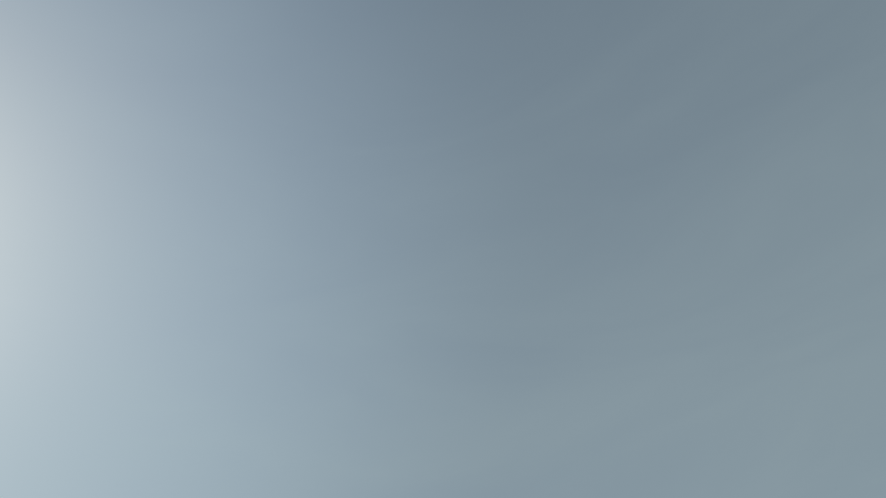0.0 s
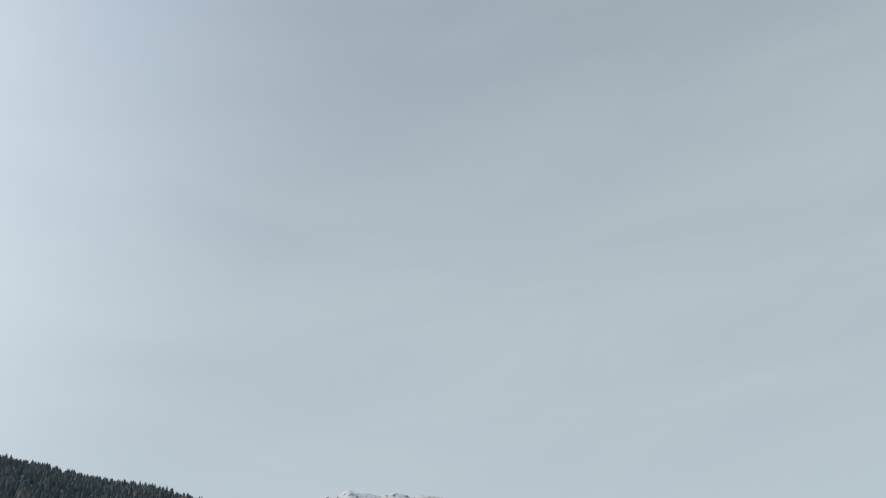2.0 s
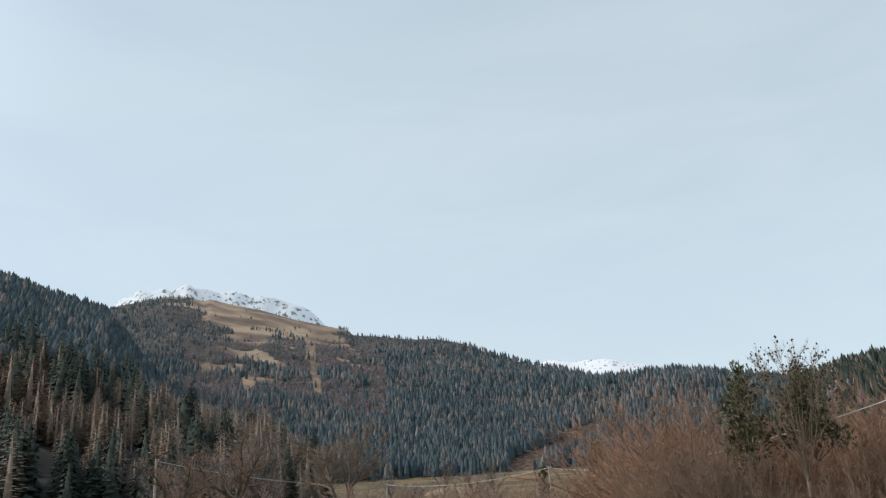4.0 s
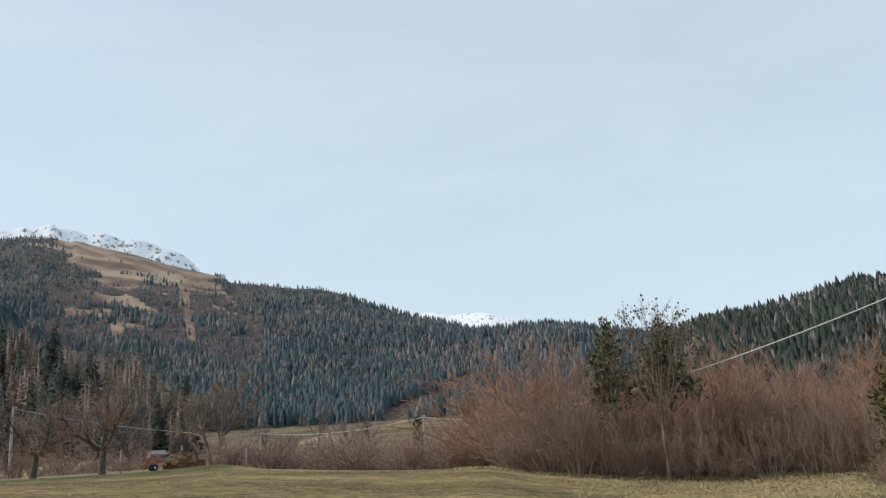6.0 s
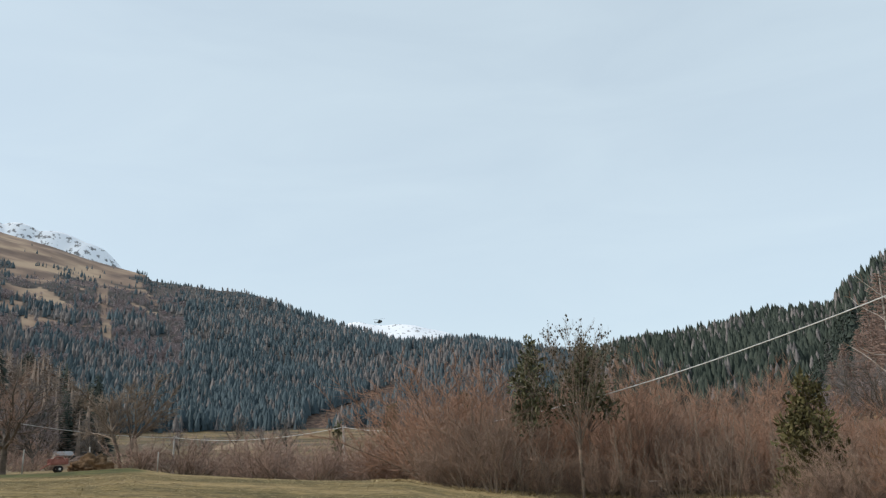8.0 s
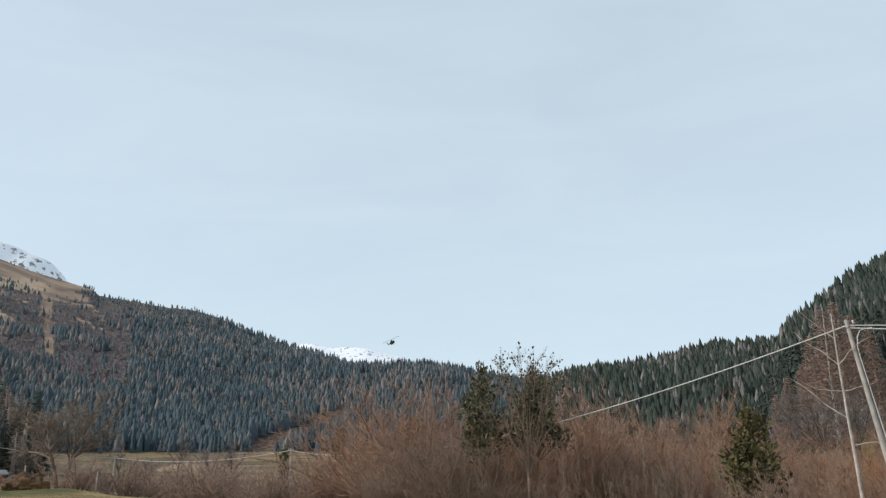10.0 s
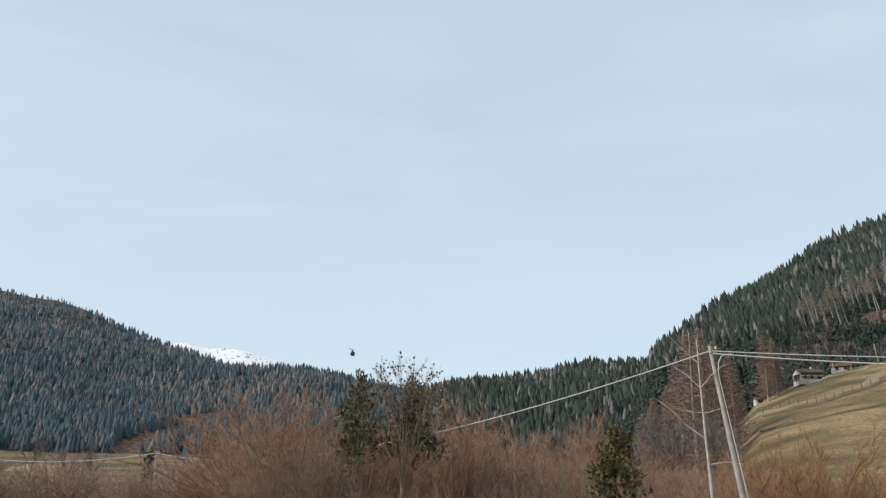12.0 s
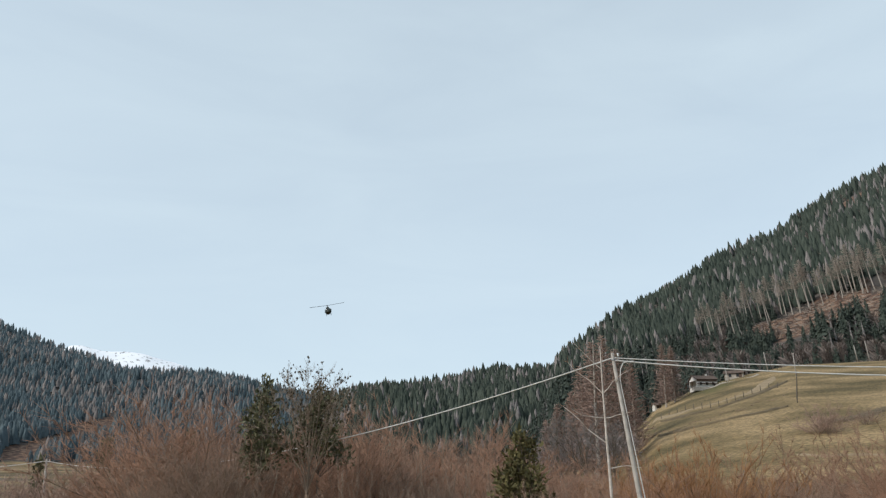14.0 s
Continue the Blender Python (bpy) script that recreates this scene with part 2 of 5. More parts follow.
def land(az, r):
    """Height of the ground, and which hill it belongs to."""
    az, r = np.broadcast_arrays(np.asarray(az, float), np.asarray(r, float))
    x, y = r * np.sin(np.radians(az)), r * np.cos(np.radians(az))
    rel = relief(x, y)
    edge = EYE + 46.0 * np.tan(np.radians(curve(az, MEADOW_EDGE)))
    s = np.clip(r / 46.0, 0, 1)
    near = edge * s * s * (3 - 2 * s)
    f = np.clip((r - 48.0) / 30.0, 0, 1)
    f = f * f * (3 - 2 * f)
    side = np.clip((az + 12) / 10.0, 0, 1) * np.clip((42 - az) / 10.0, 0, 1)
    lawn = edge * 0.9 + 0.75 * np.clip((-13 - az) / 4.0, 0, 1) * np.clip((60 + az) / 20.0, 0, 1)
    low = valley(r) * np.where(r > 85, 1, side) + np.where(r > 85, 0, (1 - side) * lawn)
    low = np.where(r > 85, valley(r) + (1 - side) * (lawn + 1.2) * np.exp(-(r - 85) / 120), low)
    z = near * (1 - f) + low * f + 0.10 * np.sin(x * 0.21 + 1) * np.cos(y * 0.17) * s
    z = z + 0.24 * np.exp(-((r - 57.0) / 7.0) ** 2) * np.clip((-14 - az) / 3.0, 0, 1) * np.clip((60 + az) / 20.0, 0, 1)
    zone = np.zeros(z.shape, int)
    for num, crest, foot, top, trees, power, back, amp in (
            (1, SPUR, 240.0, curve(az, SPUR_R), 12.0, 0.9, 0.3, 4.0),
            (2, MAIN, 680.0, curve(az, MAIN_R), np.where((az > -26.6) & (az < -16.5), 0.0, 13.0), 1.05, 0.3, 15.0),
            (3, NORTH_R1, 480.0, 1250.0, 20.0, 0.85, 0.3, 8.0),
            (4, EAST_R2, 318.0, curve(az, [(29, 900), (36, 1000), (50, 1350)]), 13.5, 0.95, 0.3, 7.0),
            (5, PASTURE, 66.0, 300.0, 0.0, 1.0, -0.02, 0.5),
            (6, PEAK, 3000.0, 4350.0, 0.0, 1.1, 0.5, 45.0),
            (7, FAR_SNOW, 3000.0, 4600.0, 0.0, 1.1, 0.3, 14.0)):
        h, t = hump(az, r, crest, foot, top, trees, power, back)
        h = h + amp * rel * 4 * t * (1 - t)
        if num == 6:
            h = h + (np.abs(np.sin(x * 0.021 + y * 0.004 + 2 * np.sin(y * 0.01))) * 22 - 8) * t ** 2
        if num == 7:
            h = h + 5 * np.sin(x * 0.02 + np.sin(y * 0.015)) * t ** 2
        zone = np.where(h > z, num, zone)
        z = np.maximum(z, h)
    return z, zone


def ground_z(az, r):
    return float(land(az, r)[0])


def noise2(x, y, k, seed=0.0):
    """Smooth value noise in 0..1 out of crossed waves."""
    u, v = x * k + seed * 3.1, y * k - seed * 1.7
    s = np.sin(u + 1.7 * np.sin(v * 0.6 + seed)) + np.sin(1.9 * v - 1.3 * np.sin(u * 0.8)) + 0.6 * np.sin(3.1 * u + 2.3 * v + seed)
    return np.clip(0.5 + s / 5.2, 0, 1)


def alpine(az, el, x, y):
    """1 where the main mountain is open brown grass."""
    line = curve(az, [(-36, 16.5), (-31, 15.6), (-28.5, 15.0), (-26, 14.1), (-24.3, 13.0), (-22, 12.2), (-18, 12.5), (-15.5, 12.9), (-14, 13.6)])
    a = np.clip((el - line + (noise2(x, y, 0.012, 2) - 0.5) * 1.1) / 0.25, 0, 1)
    gully = np.exp(-((az + 19.2 + 0.16 * (el - 11)) / 0.42) ** 2) * (el > 8.6) * (el < 13)
    gully2 = np.exp(-((az + 23.7) / 0.5) ** 2) * (el > 9.0) * (el < 10.3)
    patch = (noise2(x, y, 0.021, 5) > 0.61) * (el > 9.6) * (az < -15.8) * (az > -27)
    return np.maximum(a, np.maximum(np.maximum(gully, gully2) > 0.5, patch * 0.85))


def cleared(az, el, x, y):
    """1 where the wood on the eastern hillside has been felled, and on the strip above the valley floor."""
    lo = curve(az, [(42, 12), (43.2, 10.3), (45, 9.8), (48.3, 10.4), (52.5, 10.9), (58, 11)])
    hi = curve(az, [(42, 10), (43.7, 11.0), (46.7, 12.0), (49.6, 12.7), (52.6, 13.1), (58, 13.1)])
    wob = (noise2(x, y, 0.05, 3) - 0.5) * 0.5
    a = (el > lo + wob) & (el < hi + wob)
    mid = curve(az, [(-7.5, 2.9), (-5, 3.4), (-2.4, 4.1), (0.3, 5.3)])
    b = (el - mid < 0.35 + wob * 0.3) & (el - mid > -0.9) & (az > -5.8) & (az < 0.6)
    c = (np.abs(az - 51.6) < 0.9) & (np.abs(el - 18.5 - (az - 51.6) * 0.4) < 0.25)
    return a | b | c


def mesh_from(name, verts, faces, mats):
    me = bpy.data.meshes.new(name)
    me.from_pydata(verts, [], faces)
    for m in mats:
        me.materials.append(m)
    return me


def quick_mesh(name, verts, loops, starts, material):
    """A mesh from flat arrays of corners."""
    me = bpy.data.meshes.new(name)
    me.vertices.add(len(verts))
    me.vertices.foreach_set("co", np.asarray(verts, np.float32).ravel())
    me.loops.add(len(loops))
    me.loops.foreach_set("vertex_index", np.asarray(loops, np.int32))
    me.polygons.add(len(starts))
    me.polygons.foreach_set("loop_start", np.asarray(starts, np.int32))
    me.update(calc_edges=True)
    if material:
        me.materials.append(material)
    return me


def ground_material():
    m = bpy.data.materials.new("meadow, wood floor, alpine grass and snow")
    m.use_nodes = True
    n, k = m.node_tree.nodes, m.node_tree.links
    b = n["Principled BSDF"]
    b.inputs["Roughness"].default_value = 0.95
    b.inputs["Specular IOR Level"].default_value = 0.2
    at = n.new("ShaderNodeAttribute")
    at.attribute_name = "zone"
    sep = n.new("ShaderNodeSeparateColor")
    k.new(at.outputs["Color"], sep.inputs["Color"])
    tc = n.new("ShaderNodeTexCoord")

    def tex(scale, detail=5, stretch=None):
        t = n.new("ShaderNodeTexNoise")
        t.inputs["Scale"].default_value, t.inputs["Detail"].default_value = scale, detail
        src = tc.outputs["Object"]
        if stretch:
            mp = n.new("ShaderNodeMapping")
            mp.inputs["Scale"].default_value = stretch
            k.new(src, mp.inputs["Vector"])
            src = mp.outputs["Vector"]
        k.new(src, t.inputs["Vector"])
        return t.outputs["Fac"]

    def ramp(fac, *stops):
        r = n.new("ShaderNodeValToRGB")
        while len(r.color_ramp.elements) < len(stops):
            r.color_ramp.elements.new(0.5)
        for e, (p, c) in zip(r.color_ramp.elements, stops):
            e.position, e.color = p, (*c, 1)
        k.new(fac, r.inputs["Fac"])
        return r.outputs["Color"]

    def mix(fac, a, c, mode="MIX"):
        x = n.new("ShaderNodeMix")
        x.data_type, x.blend_type = "RGBA", mode
        if isinstance(fac, float):
            x.inputs["Factor"].default_value = fac
        else:
            k.new(fac, x.inputs["Factor"])
        k.new(a, x.inputs["A"])
        k.new(c, x.inputs["B"])
        return x.outputs["Result"]

    def mask(value, noise_fac, width=0.15):
        s = n.new("ShaderNodeMath")
        s.operation = "MULTIPLY_ADD"
        s.inputs[1].default_value = 0.6
        k.new(noise_fac, s.inputs[0])
        k.new(value, s.inputs[2])
        r = n.new("ShaderNodeMapRange")
        r.inputs["From Min"].default_value, r.inputs["From Max"].default_value = 0.8 - width, 0.8 + width
        k.new(s.outputs[0], r.inputs["Value"])
        return r.outputs["Result"]

    meadow = ramp(tex(0.09, 6, (1, 2.2, 1)), (0.34, (0.115, 0.094, 0.036)), (0.5, (0.20, 0.15, 0.064)), (0.64, (0.32, 0.235, 0.112)))
    leas = ramp(tex(0.05, 10, (1, 1, 3)), (0.38, (0.11, 0.086, 0.041)), (0.5, (0.195, 0.143, 0.071)), (0.62, (0.31, 0.225, 0.122)))
    lea = n.new("ShaderNodeAttribute")
    lea.attribute_name = "lea"
    meadow = mix(lea.outputs["Fac"], meadow, leas)
    fresh = n.new("ShaderNodeAttribute")
    fresh.attribute_name = "fresh"
    green = ramp(tex(0.5, 8), (0.35, (0.055, 0.060, 0.018)), (0.65, (0.125, 0.12, 0.042)))
    meadow = mix(mask(fresh.outputs["Fac"], tex(0.25, 8), 0.2), meadow, green)
    fine = ramp(tex(1.4, 12, (1, 1.6, 1)), (0.36, (0.55, 0.56, 0.52)), (0.5, (0.92, 0.9, 0.86)), (0.64, (1.3, 1.24, 1.14)))
    meadow = mix(1.0, meadow, fine, "MULTIPLY")
    wood = ramp(tex(0.05, 6), (0.35, (0.055, 0.05, 0.045)), (0.65, (0.11, 0.095, 0.082)))
    alp = ramp(tex(0.009, 9), (0.36, (0.155, 0.108, 0.084)), (0.5, (0.27, 0.188, 0.134)), (0.64, (0.42, 0.305, 0.205)))
    cut = ramp(tex(0.22, 10), (0.36, (0.052, 0.034, 0.026)), (0.5, (0.115, 0.068, 0.048)), (0.62, (0.23, 0.148, 0.10)))
    rock = ramp(tex(0.03, 8), (0.35, (0.15, 0.15, 0.15)), (0.7, (0.32, 0.31, 0.30)))
    snowy = n.new("ShaderNodeMapRange")
    snowy.inputs["From Min"].default_value, snowy.inputs["From Max"].default_value = 0.37, 0.46
    deep = n.new("ShaderNodeMapRange")
    deep.inputs["From Min"].default_value, deep.inputs["From Max"].default_value = 1.1, 1.5
    deep.inputs["To Max"].default_value = 0.04
    k.new(sep.outputs["Blue"], deep.inputs["Value"])
    cover = n.new("ShaderNodeMath")
    cover.operation = "ADD"
    k.new(tex(0.032, 13, (1.5, 1.0, 0.6)), cover.inputs[0])
    k.new(deep.outputs["Result"], cover.inputs[1])
    k.new(cover.outputs[0], snowy.inputs["Value"])
    white = ramp(tex(0.01, 3), (0.3, (0.80, 0.82, 0.85)), (0.7, (0.88, 0.89, 0.90)))
    snow = mix(snowy.outputs["Result"], rock, white)
    edge = tex(0.03, 6)
    c = mix(mask(sep.outputs["Red"], edge), meadow, wood)
    c = mix(mask(sep.outputs["Green"], edge), c, alp)
    c = mix(mask(sep.outputs["Blue"], edge, 0.05), c, snow)
    c = mix(mask(at.outputs["Alpha"], edge), c, cut)
    k.new(c, b.inputs["Base Color"])
    bp = n.new("ShaderNodeBump")
    bp.inputs["Strength"].default_value, bp.inputs["Distance"].default_value = 0.5, 0.12
    k.new(tex(4.0, 8), bp.inputs["Height"])
    k.new(bp.outputs["Normal"], b.inputs["Normal"])
    return m


def build_ground():
    az = np.concatenate([np.arange(-180, -66, 3.0), np.arange(-66, 66, 0.36), np.arange(66, 180, 3.0)])
    r = np.unique(np.concatenate([[0.0], np.geomspace(2.0, 900.0, 150), np.linspace(910, 2700, 150), np.geomspace(2720, 4900, 40), [4350.0, 4600.0]]))
    A, Rr = np.meshgrid(az, r, indexing="ij")
    z, zone = land(A, Rr)
    x, y = Rr * np.sin(np.radians(A)), Rr * np.cos(np.radians(A))
    na, nr = A.shape
    i = np.arange(na)[:, None] * nr + np.arange(nr - 1)[None]
    j = ((np.arange(na)[:, None] + 1) % na) * nr + np.arange(nr - 1)[None]
    quads = np.stack([i, i + 1, j + 1, j], -1).reshape(-1, 4)
    me = quick_mesh("ground", np.stack([x, y, z], -1).reshape(-1, 3), quads.ravel(), np.arange(len(quads)) * 4, ground_material())
    me.polygons.foreach_set("use_smooth", np.ones(len(quads), bool))
    el = np.degrees(np.arctan2(z - EYE, np.maximum(Rr, 1)))
    col = np.zeros((na, nr, 4), np.float32)
    col[..., 0] = np.where(np.isin(zone, (1, 2, 3, 4)), 1.0, np.where((zone == 0) & (Rr > 105), 0.42 + 0.3 * (noise2(x, y, 0.05, 6) - 0.5), 0.0))
    col[..., 1] = np.where(zone == 2, alpine(A, el, x, y), 0)
    col[..., 2] = np.where(zone == 6, np.clip((A + 32.6) / 3.5, 0.8, 1), np.where(zone == 7, 1.6, 0))
    col[..., 3] = np.where(np.isin(zone, (2, 4)), cleared(A, el, x, y), 0)
    lea = me.attributes.new("lea", "FLOAT", "POINT")
    lea.data.foreach_set("value", np.where((zone == 5) | (Rr > 60), 1.0, 0.0).astype(np.float32).ravel())
    lush = np.clip(1 - np.abs(Rr - 53.5) / 6.5, 0, 1) * np.clip((-15.0 - A) / 2.0, 0, 1) * 1.1
    lush = np.maximum(lush, np.clip(1 - np.abs(Rr - 44.0) / 3.0, 0, 1) * np.clip(1 - np.abs(A - 4.0) / 4.5, 0, 1) * 0.75)
    lush = np.maximum(lush, np.clip(1 - np.abs(Rr - 41.0) / 4.0, 0, 1) * np.clip(1 - np.abs(A - 26.0) / 3.0, 0, 1) * 0.7)
    lush = np.maximum(lush, np.where(zone == 5, np.clip(1 - np.abs(A - 41.2) / 3.6, 0, 1) * np.clip((Rr - 225) / 30, 0, 1) * 0.6, 0))
    fresh = me.attributes.new("fresh", "FLOAT", "POINT")
    fresh.data.foreach_set("value", lush.astype(np.float32).ravel())
    at = me.attributes.new("zone", "FLOAT_COLOR", "POINT")
    at.data.foreach_set("color", col.ravel())
    return tagged(new("ground", me), "dry meadow, wooded hillsides and snowy peaks", "ground", kind="structure")


build_ground()


# ---- woods: many trees in one mesh ----
def blade_spruce(count, seed, core=True, girth=0.20, droop=0.35, low=0.05, heart=0.72):
    """A conifer one unit high: a slim core and many short drooping boughs."""
    rs = np.random.RandomState(seed)
    v, f = [], []
    if core:
        for a in range(5):
            v.append((girth * heart * math.cos(a * 1.2566), girth * heart * math.sin(a * 1.2566), low))
        v.append((0, 0, rs.uniform(0.93, 1.0)))
        f += [(a, (a + 1) % 5, 5) for a in range(5)]
    else:
        v += [(0.009, 0, -0.02), (-0.005, 0.008, -0.02), (-0.005, -0.008, -0.02), (0, 0, 0.96)]
        f += [(0, 1, 3), (1, 2, 3), (2, 0, 3)]
    for i in range(count):
        t = ((i + rs.uniform(0, 1)) / count) ** 1.15
        z = low + 0.05 + (0.93 - low) * t
        a = i * 2.39996 + rs.uniform(-0.5, 0.5)
        q = (girth * (1 - t) ** 0.62 + 0.02) * rs.uniform(0.7, 1.25)
        c, n = math.cos(a), math.sin(a)
        w = (q * rs.uniform(0.28, 0.5) + 0.012) * min(1.0, (30 / count) ** 0.4)
        zt = z - droop * q * rs.uniform(0.5, 1.5)
        o = len(v)
        inner = 0.1 if count < 100 else 0.6
        v += [(c * q * inner, n * q * inner, zt + (z + 0.035 - zt) * (1 - inner) ** 1.3), (c * q * 0.75 - n * w, n * q * 0.75 + c * w, zt + 0.004), (c * q * 1.1, n * q * 1.1, zt), (c * q * 0.75 + n * w, n * q * 0.75 - c * w, zt + 0.004)]
        f += [(o, o + 2, o + 1), (o, o + 3, o + 2)]
    return np.array(v), np.array(f)


def tier_conifer(tiers, points, seed, girth=0.2, low=0.06, ragged=0.3, full=0.8):
    """A conifer one unit high: ragged skirts of boughs, each hung from the leader."""
    rs = np.random.RandomState(seed)
    v, f = [(rs.uniform(-0.01, 0.01), rs.uniform(-0.01, 0.01), 1.0)], []
    for i in range(tiers):
        t = i / tiers
        z = low + (0.93 - low) * t ** 0.92
        r = girth * (1 - t) ** full + 0.012
        o, turn = len(v), rs.uniform(0, 6.283)
        for j in range(points * 2):
            a = turn + 3.14159 * (j + rs.uniform(-0.3, 0.3)) / points
            tip = j % 2 == 0
            q = r * (rs.uniform(1 - ragged, 1 + ragged * 0.8) if tip else rs.uniform(0.3, 0.6))
            v.append((q * math.cos(a), q * math.sin(a), z + (rs.uniform(-0.025, 0.012) if tip else rs.uniform(0.02, 0.05))))
        f += [(o + j, o + (j + 1) % (points * 2), 0) for j in range(points * 2)]
    return np.array(v), np.array(f)


def blade_tree(count, crown_from, width, rise, seed, trunk=0.008, vase=False):
    """A bare tree one unit high: a trunk and thin three-cornered limbs."""
    rs = np.random.RandomState(seed)
    v, f = [], []
    for a in range(3):
        v.append((trunk * math.cos(a * 2.1), trunk * math.sin(a * 2.1), -0.03))
    v.append((0, 0, 0.97))
    f += [(0, 1, 3), (1, 2, 3), (2, 0, 3)]
    for i in range(count):
        t = (i + rs.uniform(0, 1)) / count
        z = crown_from + (0.95 - crown_from) * t
        a = rs.uniform(0, 6.283)
        q = width * (math.sin(math.pi * min(1, 0.18 + 0.8 * t)) ** 0.7 if vase else (1 - t) ** 0.8 + 0.08) * rs.uniform(0.6, 1.1)
        d = np.array([math.cos(a), math.sin(a), 0])
        s = np.array([-math.sin(a), math.cos(a), 0])
        p0 = np.array([0, 0, z - (0.12 if vase else 0.0)]) + d * 0.004
        p1 = np.array([0, 0, min(1.0, z + rise * q)]) + d * q
        w = (0.012 + 0.05 * q) * (44.0 / max(count, 44)) ** 0.5
        o = len(v)
        v += [p0, p1 + s * w * rs.uniform(.3, 1) - np.array([0, 0, w]), p1 + np.array([0, 0, w * 1.2]), p1 - s * w]
        f += [(o, o + 1, o + 2), (o, o + 2, o + 3)]
    return np.array([tuple(q) for q in v], float), np.array(f)


def wood(name, label, templates, spots, material):
    """Lay copies of the templates at spots (x, y, z, height, turn, lean, girth) into one mesh."""
    rs = np.random.RandomState(len(spots))
    vs, fs, base = [], [], 0
    pick = rs.randint(0, len(templates), len(spots))
    for ti, (v, f) in enumerate(templates):
        s = spots[pick == ti]
        if not len(s):
            continue
        c, n = np.cos(s[:, 4])[:, None], np.sin(s[:, 4])[:, None]
        px = (v[None, :, 0] * c - v[None, :, 1] * n) * (s[:, 3] * s[:, 6])[:, None]
        py = (v[None, :, 0] * n + v[None, :, 1] * c) * (s[:, 3] * s[:, 6])[:, None]
        pz = v[None, :, 2] * s[:, 3:4]
        px = px + pz * s[:, 5:6]
        vs.append(np.stack([px + s[:, 0:1], py + s[:, 1:2], pz + s[:, 2:3] - 0.3], -1).reshape(-1, 3))
        fs.append((f[None] + (np.arange(len(s)) * len(v))[:, None, None] + base).reshape(-1, 3))
        base += len(s) * len(v)
    v, f = np.concatenate(vs), np.concatenate(fs)
    me = quick_mesh(name, v, f.ravel(), np.arange(len(f)) * 3, material)
    return tagged(new(name, me), label, "forest", kind="stuff")


def spots_on(zone_num, az0, az1, r0, r1, count, seed):
    rs = np.random.RandomState(seed)
    az = rs.uniform(az0, az1, count)
    r = r0 * (r1 / r0) ** rs.uniform(0, 1, count) if r1 > r0 * 1.2 else rs.uniform(r0, r1, count)
    z, zone = land(az, r)
    x, y = r * np.sin(np.radians(az)), r * np.cos(np.radians(az))
    el = np.degrees(np.arctan2(z - EYE, r))
    ok = zone == zone_num
    return [q[ok] for q in (az, r, x, y, z, el)], rs


